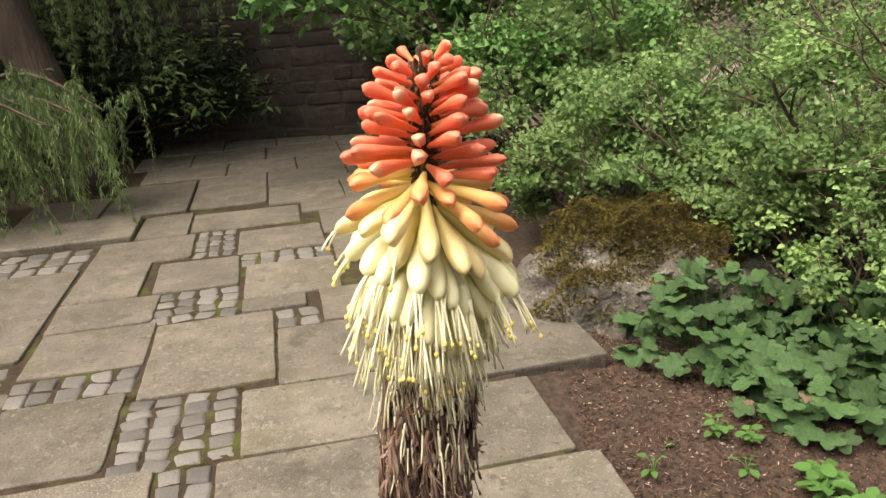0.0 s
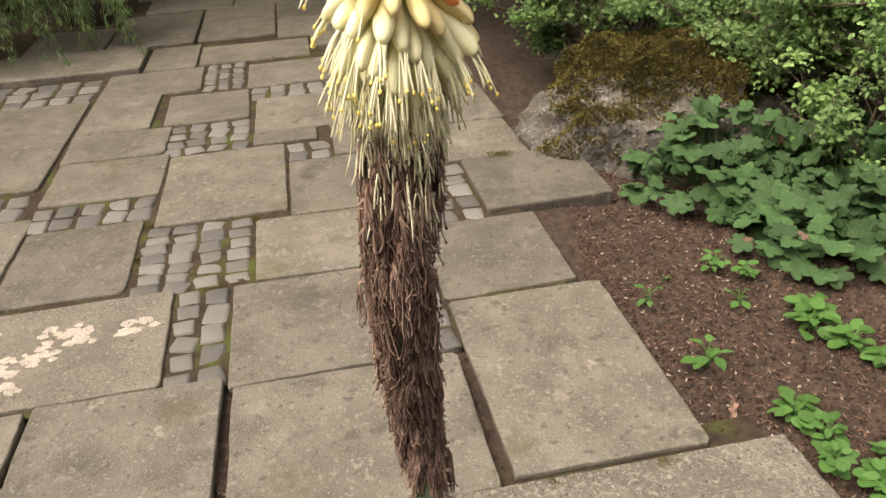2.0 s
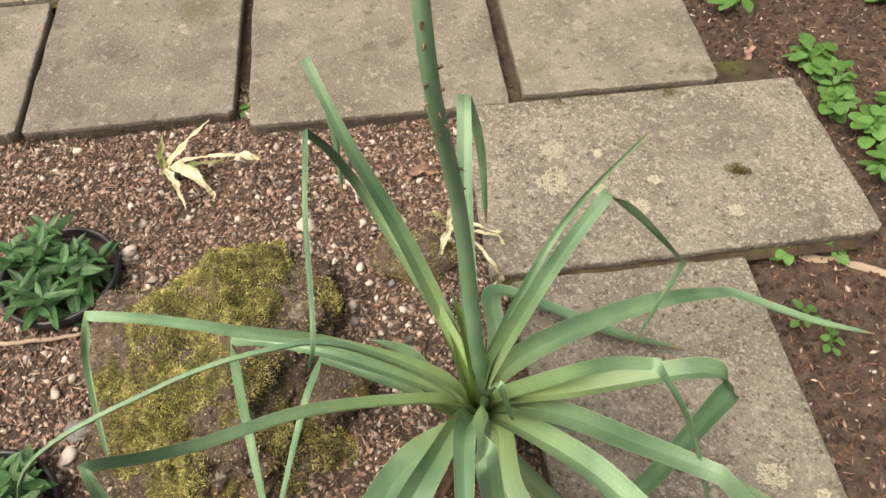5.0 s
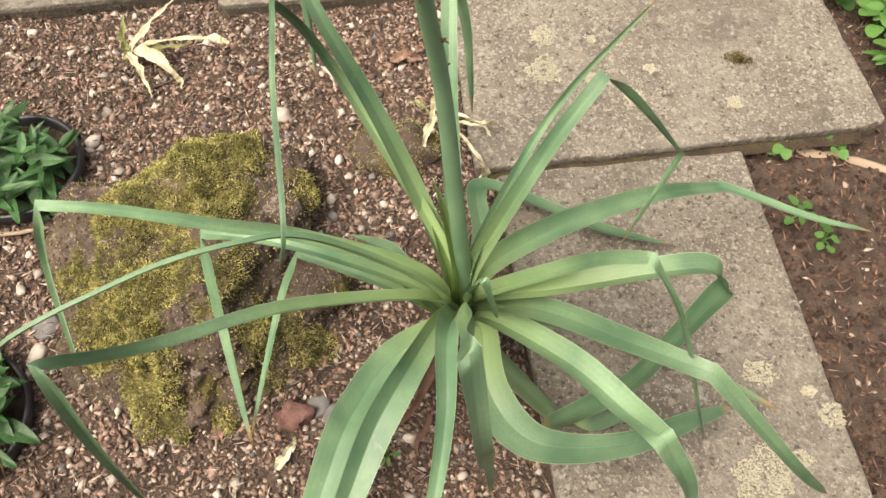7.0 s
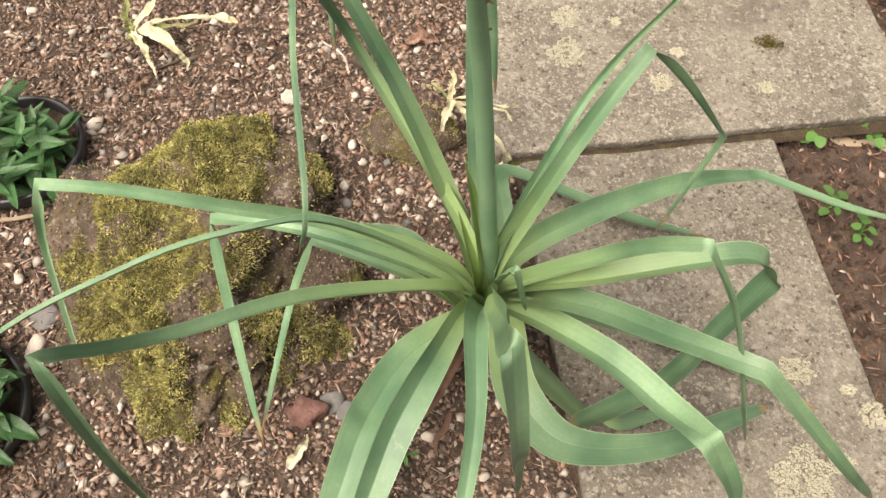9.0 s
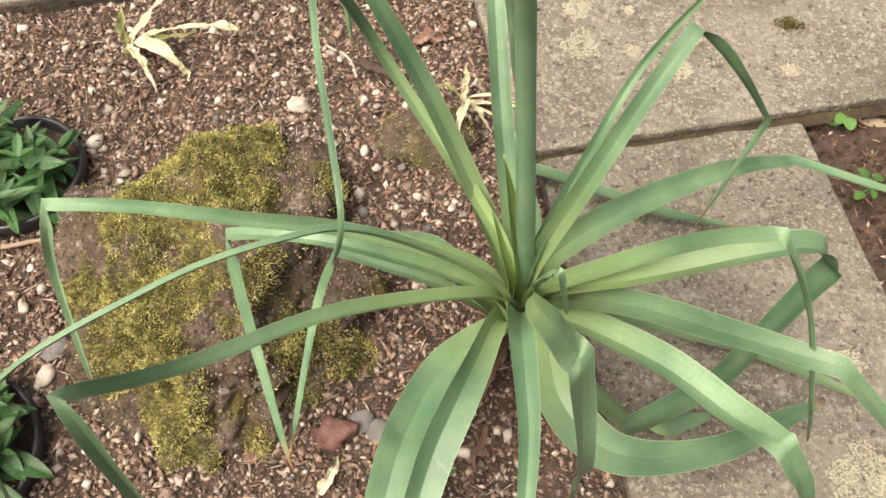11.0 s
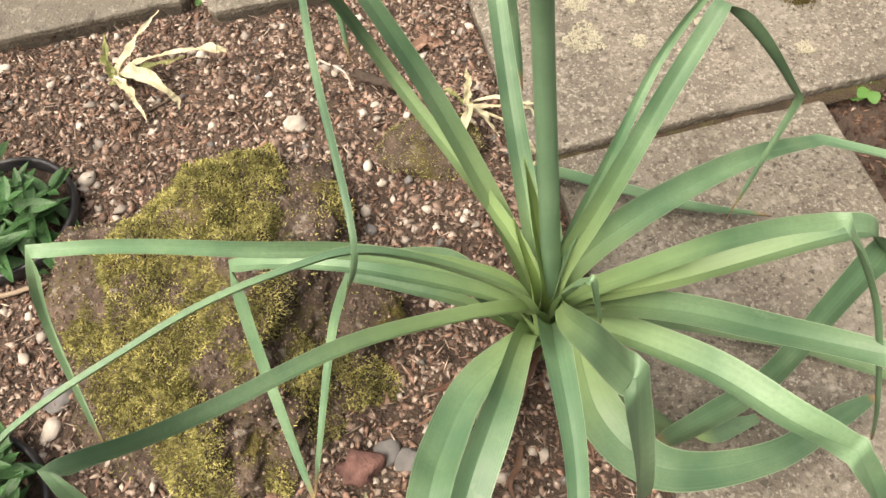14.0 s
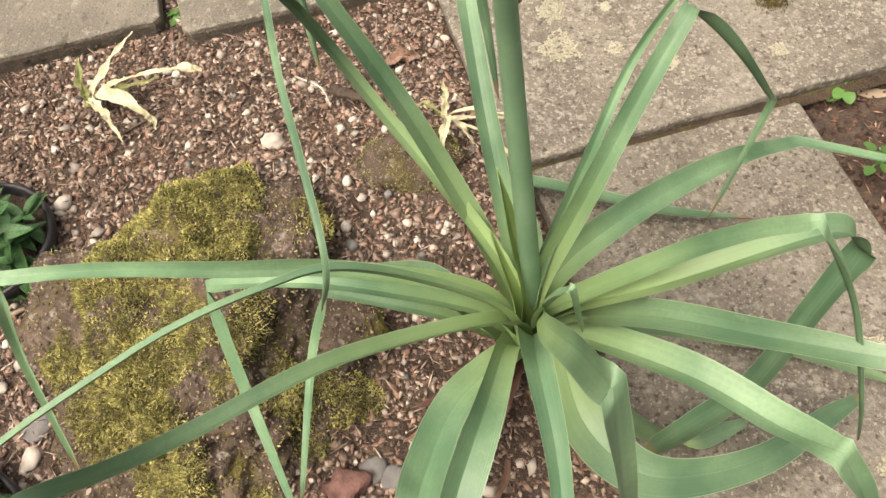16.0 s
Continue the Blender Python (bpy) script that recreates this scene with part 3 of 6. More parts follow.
def setts(u0, u1, v0, v1, nu, nv, lift=-0.004):
    """A patch of small squared setts, nu across and nv along, bedded in mossy grit."""
    PAVED.append((u0, u1, v0, v1))
    du = (u1 - u0) / nu
    for i in range(nu):
        rows = nv + random.choice((0, 0, 0, 1 if nv > 3 else 0))
        dv = (v1 - v0) / rows
        shift = random.uniform(-0.15, 0.15) * dv
        for j in range(rows):
            cu = u0 + du * (i + 0.5) + random.uniform(-0.05, 0.05) * du
            cv = v0 + dv * (j + 0.5) + shift * (0 < j < rows - 1)
            x, y = from_paving(cu, cv)
            ob = part_of("sett", random.choice(SETTS), pavement)
            ob.matrix_basis = pose(x, y, lift - 0.035 + random.uniform(-0.004, 0.003), random.uniform(-3, 3), random.uniform(-3, 3), 13 + random.uniform(-11, 11)) @ Matrix.Diagonal(
                (du * random.uniform(0.80, 0.93), dv * random.uniform(0.80, 0.93), 0.07, 1))


setts(-0.62, -0.225, 2.15, 2.625, 4, 6)
setts(-0.463, -0.292, 1.632, 2.145, 2, 5)
setts(-1.10, -0.612, 2.722, 2.932, 5, 2)
setts(0.225, 0.362, 1.63, 2.125, 1, 5)
setts(0.43, 0.625, 2.36, 2.86, 2, 5)
setts(-0.655, -0.25, 3.335, 3.722, 4, 4)
setts(-0.09, 0.11, 3.105, 3.32, 2, 2)
setts(-0.535, -0.30, 4.24, 4.765, 3, 5)
setts(-0.265, 0.24, 4.0, 4.21, 5, 2)
setts(-1.75, -1.13, 2.85, 3.10, 6, 2)
setts(-1.75, -1.12, 4.29, 4.70, 5, 3)
setts(0.11, 0.55, 5.79, 6.2, 4, 3)
joint_pieces = [bed_sheet(-2.28, 0.76, 2.34, 2.9), bed_sheet(-2.28, 0.90, 2.9, 6.4), bed_sheet(-1.25, 0.95, 6.4, 8.2), bed_sheet(-1.42, 0.75, 1.64, 2.34), bed_sheet(-1.40, 0.80, 1.20, 1.64, -0.05), bed_sheet(0.24, 0.98, 0.622, 1.20, -0.020), bed_sheet(0.6, 1.08, 2.43, 2.9, -0.03)]
part_of("joint_filling", mesh_of("joint_filling", *merge(joint_pieces), JOINT), pavement, "soil and moss filling the joints", kind="stuff")

# Lichen rosettes on the two slabs beside the plant.


def slab_top(u, v):
    """The height of the slab that lies at u, v."""
    for u0, u1, v0, v1, cu, cv, h, a, b in TOPS:
        if u0 <= u <= u1 and v0 <= v <= v1:
            return h + a * (u - cu) * 2 + b * (v - cv) * 2
    return 0.0


def crust(u, v, r, seed, parent, mat=LICHEN):
    """A rosette of lichen: many small flat grains, thick towards its uneven rim."""
    rg = np.random.default_rng(int(seed * 1000) + 1)
    top = slab_top(u, v)
    n = int(80 + 420000 * r * r)
    a, q = rg.uniform(0, 2 * math.pi, n), np.sqrt(rg.uniform(0.02, 1.0, n))
    w = np.array([1 + 0.5 * noise.fractal(Vector((math.cos(t) * 1.5, math.sin(t) * 1.5, seed)), 1.0, 2.0, 4) for t in a])
    px, py = from_paving(u + np.cos(a) * r * q * w, v + np.sin(a) * r * q * w * 0.85)
    vv, ff = chips(np.stack([px, py, np.full(n, top + 0.0012)], 1), 0.0030, 0.35)
    part_of("lichen_crust", mesh_of("lichen_crust", vv, ff, mat), parent, "pale crusty lichen rosette")


for k, (u, v, r) in enumerate([(0.389, 0.86, 0.036), (0.402, 0.954, 0.030), (0.477, 0.828, 0.016), (0.551, 0.771, 0.022), (0.744, 0.735, 0.016), (0.60, 0.84, 0.014),
                                    (0.619, 0.195, 0.026), (0.572, 0.032, 0.048), (0.712, 0.112, 0.022), (0.688, 0.155, 0.012), (0.376, 0.297, 0.010), (0.50, 0.93, 0.012), (0.64, 0.05, 0.018)]):
    crust(u, v, r, k * 3.3, pavement)

crnd = random.Random(5)
for cu, cv, spread, n in [(-0.933, 1.843, 0.035, 12), (-0.84, 1.89, 0.028, 10), (-0.803, 1.903, 0.02, 5), (-0.778, 1.991, 0.035, 11), (-0.71, 1.93, 0.022, 5), (-0.566, 1.975, 0.022, 6), (-0.604, 1.942, 0.015, 3), (-0.977, 1.996, 0.03, 4), (-0.87, 1.77, 0.03, 4), (-1.05, 1.80, 0.05, 8)]:
    for k in range(n):
        crust(cu + crnd.gauss(0, spread), min(2.12, max(1.70, cv + crnd.gauss(0, spread * 0.7))), crnd.uniform(0.007, 0.024), crnd.uniform(0, 99), pavement, PALE_CRUST)

# ---- back wall and gate pillar ----


def stone_wall(name, label, x0, x1, y, height, depth, courses, seed, mat=WALLSTONE):
    """A rubble wall: a mortar core with courses of rough stones standing proud."""
    wall = thing(name, label, "wall", (0, 0, 0), kind="structure")
    core = [((x0 + x1) / 2, y + depth / 2, height / 2 - 0.1)]
    bm = bmesh.new()
    bmesh.ops.create_cube(bm, size=1.0)
    vv = np.array([q.co[:] for q in bm.verts]) * (x1 - x0, depth, height + 0.2) + core[0]
    ff = [tuple(q.index for q in f.verts) for f in bm.faces]
    bm.free()
    part_of("wall_core", mesh_of("wall_core", vv, ff, MORTAR, False), wall)
    rnd = random.Random(seed)
    z = -0.05
    while z < height - 0.05:
        h = rnd.uniform(0.11, 0.24) * courses
        x = x0
        while x < x1 - 0.03:
            w = min(rnd.uniform(0.18, 0.5) * courses, x1 - x)
            ob = part_of("stone", rnd.choice(SETTS_WALL), wall)
            ob.matrix_basis = pose(x + w / 2, y + 0.048 + rnd.uniform(-0.006, 0.006), z + h / 2, rnd.uniform(-2, 2), rnd.uniform(-1.5, 1.5), rnd.uniform(-2, 2)) @ Matrix.Diagonal((w * 0.985, 0.12, h * 0.97, 1))
            x += w
        z += h
    return wall


SETTS_WALL = []
for me in SETTS[:4]:
    c = me.copy()
    c.name = "stone"
    c.materials.clear()
    c.materials.append(WALLSTONE)
    SETTS_WALL.append(c)
# Part of the shade on these stones is in their colour.
stone_wall("wall_back", "brown rubble stone garden wall, coloured dark for deep tree shade", -4.6, -0.82, 7.75, 2.9, 0.4, 1.0, 3)
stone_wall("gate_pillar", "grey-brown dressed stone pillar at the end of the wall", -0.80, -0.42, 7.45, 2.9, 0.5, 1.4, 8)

# ---- plain walls out of view, added to block sky light near the horizon ----
def unseen_wall(name, x0, x1, y0, y1, height):
    bm = bmesh.new()
    bmesh.ops.create_cube(bm, size=1.0)
    bmesh.ops.subdivide_edges(bm, edges=bm.edges[:], cuts=3, use_grid_fill=True)
    for q in bm.verts:
        q.co = Vector(((x0 + x1) / 2 + q.co.x * (x1 - x0), (y0 + y1) / 2 + q.co.y * (y1 - y0), height / 2 - 0.1 + q.co.z * (height + 0.2)))
        q.co += Vector((noise.noise(q.co * 1.3), noise.noise(q.co * 1.3 + Vector((5, 0, 0))), 0)) * 0.02
    vv = np.array([q.co[:] for q in bm.verts])
    ff = [tuple(q.index for q in f.verts) for f in bm.faces]
    bm.free()
    tagged(new(name, mesh_of(name, vv, ff, MORTAR, False)), "unseen plain wall added to block low sky light", "wall", kind="structure")


unseen_wall("wall_rear", -5.2, 7.8, -2.9, -2.5, 3.0)
unseen_wall("wall_left", -5.2, -4.8, -2.5, 7.7, 3.0)
unseen_wall("wall_right", 7.4, 7.8, -2.5, 4.0, 3.0)

# ---- pale gravel path seen through the shrubs ----
vs, fs = [], []
for i in range(41):
    x = 0.7 + i * 0.32
    mid = 10.3 + 0.5 * math.sin(i * 0.13)
    for w in (-2.35, -2.3, 2.3, 2.35):
        vs.append((x, mid + w + 0.05 * noise.noise(Vector((x, w * 9, 0))), 0.01 if abs(w) < 2.32 else -0.06))
for i in range(40):
    for k in range(3):
        fs.append((i * 4 + k, i * 4 + 4 + k, i * 4 + 5 + k, i * 4 + 1 + k))
tagged(new("gravel_path", mesh_of("gravel_path", vs, fs, GRAVEL)), "pale pinkish gravel path behind the shrubs", "path", kind="structure")

# ---- red-hot poker: stalk, flower head, leaves ----
poker = thing("red_hot_poker", "red-hot poker plant with one tall orange and cream flower spike", "flowering plant", (0.065, 0.335, -0.04))
POKER_AT = np.array([0.065, 0.335, -0.04])
STALK = [(0.070, 0.366, -0.040), (0.072, 0.361, 0.120), (0.056, 0.350, 0.322), (0.032, 0.358, 0.598), (0.013, 0.309, 0.825), (0.003, 0.310, 1.006), (0.004, 0.268, 1.12), (0.012, 0.259, 1.21), (0.0165, 0.248, 1.30), (0.0172, 0.2462, 1.3085)]
stalk_line = spline(STALK, 14)


def on_stalk(z):
    """Centre and direction of the stalk at a height."""
    i = int(np.argmin(np.abs(stalk_line[:, 2] - z)))
    a, b = stalk_line[max(i - 1, 0)], stalk_line[min(i + 1, len(stalk_line) - 1)]
    s = 0 if b[2] == a[2] else (z - a[2]) / (b[2] - a[2])
    return a + (b - a) * s, (b - a) / np.linalg.norm(b - a)


low = np.array([p for p in stalk_line if p[2] < 1.16])
rad = np.interp(low[:, 2], [-0.04, 0.1, 0.4, 0.6, 0.8, 0.95, 1.16], [0.0135, 0.0125, 0.0104, 0.0090, 0.0076, 0.0070, 0.0062])
part_of("stalk", mesh_of("stalk", *merge([tube(low - POKER_AT, rad, 14)]), STEM), poker, "stout green flower stalk")
high = np.array([p for p in stalk_line if p[2] > 1.12])
rad = np.interp(high[:, 2], [1.12, 1.2, 1.28, 1.3085], [0.0066, 0.0056, 0.0030, 0.0008])
head = part_of("flower_head", mesh_of("flower_head", *merge([tube(high - POKER_AT, rad, 10)]), AXIS), poker, "flower spike shading from coral red to cream")


def floret_mesh(rows, mat, bend=0.0, facet=0.22):
    """A petal tube of unit radius and length along z: rows give height and width, the tip closes in three facets."""
    k, vs, fs = 12, [], []
    for s, w in rows:
        for j in range(k):
            a = 2 * math.pi * j / k
            rr = w * (1 + 0.06 * math.cos(6 * a) + facet * math.cos(3 * a) * max(0.0, s - 0.55) * 2)
            vs.append((rr * math.cos(a) + bend * s * s, rr * math.sin(a), s))
    for i in range(len(rows) - 1):
        for j in range(k):
            fs.append((i * k + j, i * k + (j + 1) % k, (i + 1) * k + (j + 1) % k, (i + 1) * k + j))
    fs.append(tuple((len(rows) - 1) * k + j for j in range(k)))
    return mesh_of("floret", vs, fs, mat)


BUD = [(0.0, 0.36), (0.1, 0.42), (0.3, 0.56), (0.5, 0.74), (0.68, 0.93), (0.80, 1.05), (0.88, 1.0), (0.95, 0.68), (1.0, 0.12)]
PLUMP = [(0.0, 0.40), (0.1, 0.48), (0.3, 0.62), (0.5, 0.82), (0.66, 1.0), (0.78, 1.06), (0.88, 0.98), (0.945, 0.74), (0.985, 0.42), (1.0, 0.2)]
BELL = [(0.0, 0.30), (0.1, 0.34), (0.3, 0.44), (0.45, 0.62), (0.6, 0.88), (0.74, 1.04), (0.86, 0.96), (0.94, 0.78), (0.985, 0.52), (1.0, 0.30)]
FLORETS = {
    "red": [floret_mesh(BUD, m, b) for m in (FLORET_RED, FLORET_RED, FLORET_CORAL, FLORET_CORAL, FLORET_PEACH) for b in (0.0, 0.5)],
    "mid": [floret_mesh(BUD, FLORET_MID, b) for b in (0.4, 0.9)],
    "yellow": [floret_mesh(PLUMP, FLORET_YELLOW, b) for b in (0.8, 1.3)],
    "cream": [floret_mesh(BELL, FLORET_CREAM, b, 0.05) for b in (0.8, 1.5)],
}
THICK = {"red": 0.0021, "mid": 0.0024, "yellow": 0.0029, "cream": 0.0034}
frnd = random.Random(11)
stamens, anthers = [], []
ROWS_Z = [1.3075, 1.303, 1.297, 1.289, 1.280, 1.272, 1.265, 1.259, 1.252, 1.244, 1.234]
ROWS_EL = [48, 36, 28, 20, 12, 2, -14, -32, -47, -59, -72]
ROWS_LEN = [0.0055, 0.0092, 0.0140, 0.0180, 0.0210, 0.0248, 0.0292, 0.0320, 0.0335, 0.0330, 0.0300]
COUNT = 212
for k in range(COUNT):
    s = (k + 0.5) / COUNT
    z = float(np.interp(s, [0, 0.05, 0.34, 0.48, 1.0], [1.3065, 1.300, 1.271, 1.260, 1.230]))
    az = k * 2.39996 + frnd.uniform(-0.25, 0.25)
    el = radians(float(np.interp(-z, [-q for q in ROWS_Z], ROWS_EL)) + frnd.uniform(-9, 9))
    length = float(np.interp(-z, [-q for q in ROWS_Z], ROWS_LEN)) * frnd.uniform(0.82, 1.10)
    centre, up = on_stalk(z)
    out = Vector((math.cos(az) * math.cos(el), math.sin(az) * math.cos(el), math.sin(el)))
    ripe = z + 0.0035 * math.cos(az - 0.3) + frnd.uniform(-0.0012, 0.0012)
    kind = "red" if ripe > 1.2705 else "mid" if ripe > 1.2645 else "yellow" if ripe > 1.2595 else "cream"
    ob = part_of("floret", frnd.choice(FLORETS[kind]), head)
    foot = Vector(centre - POKER_AT) + Vector((math.cos(az), math.sin(az), 0)) * 0.0032
    down = (Vector((0, 0, -1)) + out * out.z).normalized()
    turn = Matrix((down, out.cross(down), out)).transposed().to_4x4()
    thick = THICK[kind] * min(1.0, 0.55 + length / 0.040) * frnd.uniform(0.88, 1.12)
    ob.matrix_basis = Matrix.Translation(foot) @ turn @ pose(0, 0, 0, 0, 0, frnd.uniform(-25, 25)) @ Matrix.Diagonal((thick, thick, length, 1))
    if kind == "cream" or (kind == "yellow" and frnd.random() < 0.35):
        mouth = np.array(foot + out * length * 0.97 + down * thick * 1.0)
        for q in range(6 if kind == "cream" else 2):
            d = np.array(out) + np.array(down) * 0.25 + np.array([frnd.uniform(-0.20, 0.20), frnd.uniform(-0.20, 0.20), frnd.uniform(-0.45, 0.0)])
            d /= np.linalg.norm(d)
            ln = frnd.uniform(0.007, 0.016) if kind == "cream" else frnd.uniform(0.004, 0.007)
            at = mouth + np.array([frnd.uniform(-1, 1), frnd.uniform(-1, 1), 0]) * 0.0014
            line = spline([at - d * 0.004, at + d * ln * 0.5, at + d * ln + np.array([0, 0, -0.0015])], 3)
            stamens.append(tube(line, [0.00036] * len(line), 5))
            if frnd.random() < (0.6 if s < 0.62 else 0.05):
                v, f = blob(0.0009, (0.85, 0.85, 1.3), 0.1, level=1)
                anthers.append((v + line[-1], f))
# older filaments hanging over the withered part
for k in range(520):
    z = frnd.uniform(1.201, 1.224) if k > 120 else frnd.uniform(1.168, 1.205)
    az = frnd.uniform(0, 2 * math.pi)
    c, _ = on_stalk(z)
    r = frnd.uniform(0.009, 0.0195) if z > 1.203 else frnd.uniform(0.0125, 0.0175)
    a = c - POKER_AT + np.array([math.cos(az) * r, math.sin(az) * r, 0])
    ln, spread = frnd.uniform(0.009, 0.021), frnd.uniform(-0.10, 0.22)
    d = np.array([math.cos(az) * spread + frnd.uniform(-0.1, 0.1), math.sin(az) * spread + frnd.uniform(-0.1, 0.1), -1.0])
    line = spline([a, a + d * ln * 0.5 + rng.normal(0, 0.0006, 3), a + d * ln], 3)
    stamens.append(tube(line, np.linspace(0.00042, 0.00030, len(line)), 5))
part_of("filament_fringe", mesh_of("filament_fringe", *merge(stamens), STAMEN), head, "thin cream filaments", kind="stuff")
part_of("anther_fringe", mesh_of("anther_fringe", *merge(anthers), ANTHER), head, "golden yellow anthers", kind="stuff")
# bracts between the upper buds and the striped tuft at the tip
bracts = []
for k in range(620):
    z = frnd.uniform(1.232, 1.3065)
    az = frnd.uniform(0, 2 * math.pi)
    c, _ = on_stalk(z)
    o = np.array([math.cos(az), math.sin(az), 0])
    a = c - POKER_AT + o * 0.0026
    ln = frnd.uniform(0.0020, 0.0046)
    line = spline([a, a + o * ln * 0.55 + (0, 0, ln * frnd.uniform(-0.3, 0.4)), a + o * ln * frnd.uniform(0.3, 0.9) + (0, 0, ln * frnd.uniform(-1.4, 0.5))], 3)
    bracts.append(tube(line, np.linspace(0.00045, 0.00012, len(line)), 4))
for k in range(22):
    az, reach_out = k * 2.4, 0.0003 + 0.0007 * (k % 3) / 2
    a = np.array(STALK[-1]) - POKER_AT
    o = np.array([math.cos(az), math.sin(az), 0])
    line = spline([a - (0, 0, 0.0035), a + o * reach_out * 1.9 + (0, 0, 0.0006), a + o * reach_out * 0.7 + (0, 0, 0.0022)], 3)
    bracts.append(tube(line, np.linspace(0.0005, 0.00025, len(line)), 5))
part_of("bract_fringe", mesh_of("bract_fringe", *merge(bracts), BRACT), head, "small brown papery bracts", kind="stuff")
# the long withered sleeve below the fresh florets
dry = []
for k in range(760):
    z = 0.953 + 0.262 * frnd.random() ** 0.95
    az = k * 2.39996 + frnd.uniform(-0.3, 0.3)
    c, _ = on_stalk(z)
    o = np.array([math.cos(az), math.sin(az), 0])
    side = np.array([-math.sin(az), math.cos(az), 0])
    out_by = frnd.uniform(0.0090, 0.0172) * (1.08 if z > 1.1 else 1.0 if z > 1.0 else 0.9)
    fall, drift = frnd.uniform(0.012, 0.026), frnd.uniform(-0.004, 0.004)
    a = c - POKER_AT + o * 0.006
    b = c - POKER_AT + o * out_by * frnd.uniform(0.75, 1.0) + (0, 0, frnd.uniform(-0.002, 0.005))
    for q in range(9):
        tube_like = q < 3
        ln = fall * (frnd.uniform(0.55, 0.8) if tube_like else frnd.uniform(0.8, 1.35))
        e = b + o * frnd.uniform(-0.002, 0.0025) + side * (drift + frnd.gauss(0, 0.0008 if tube_like else 0.0024)) + (0, 0, -ln)
        tip = e + o * frnd.gauss(0.0006, 0.0014) + side * frnd.gauss(0, 0.0016) + (0, 0, -ln * frnd.uniform(0.02, 0.25))
        line = spline([a, b + rng.normal(0, 0.0005, 3), (b + e) / 2 + rng.normal(0, 0.0008, 3), e, tip], 2)
        w = frnd.uniform(0.0005, 0.0010) if tube_like else frnd.uniform(0.0002, 0.0004)
        ends = [0.4, 1.0, 0.85, 0.5, 0.2] if tube_like else [0.8, 1.0, 0.9, 0.8, 1.9]
        dry.append(tube(line, w * np.interp(np.linspace(0, 1, len(line)), [0, 0.3, 0.7, 0.9, 1], ends), 4))
part_of("withered_sleeve", mesh_of("withered_sleeve", *merge(dry), DRY), head, "brown withered florets hanging down the stalk", kind="stuff")
scraps = []
for k in range(24):
    z = frnd.uniform(0.62, 0.955)
    az = frnd.uniform(0, 2 * math.pi)
    c, _ = on_stalk(z)
    o = np.array([math.cos(az), math.sin(az), 0])
    a = c - POKER_AT + o * 0.0072
    line = spline([a, a + o * 0.003 + (0, 0, frnd.uniform(-0.001, 0.003)), a + o * frnd.uniform(0.003, 0.007) + (0, 0, frnd.uniform(-0.006, 0.003))], 3)
    scraps.append(tube(line, np.linspace(0.0018, 0.0006, len(line)), 5))
part_of("bract_litter", mesh_of("bract_litter", *merge(scraps), BRACT), poker, "dry bract scraps on the stalk", kind="stuff")


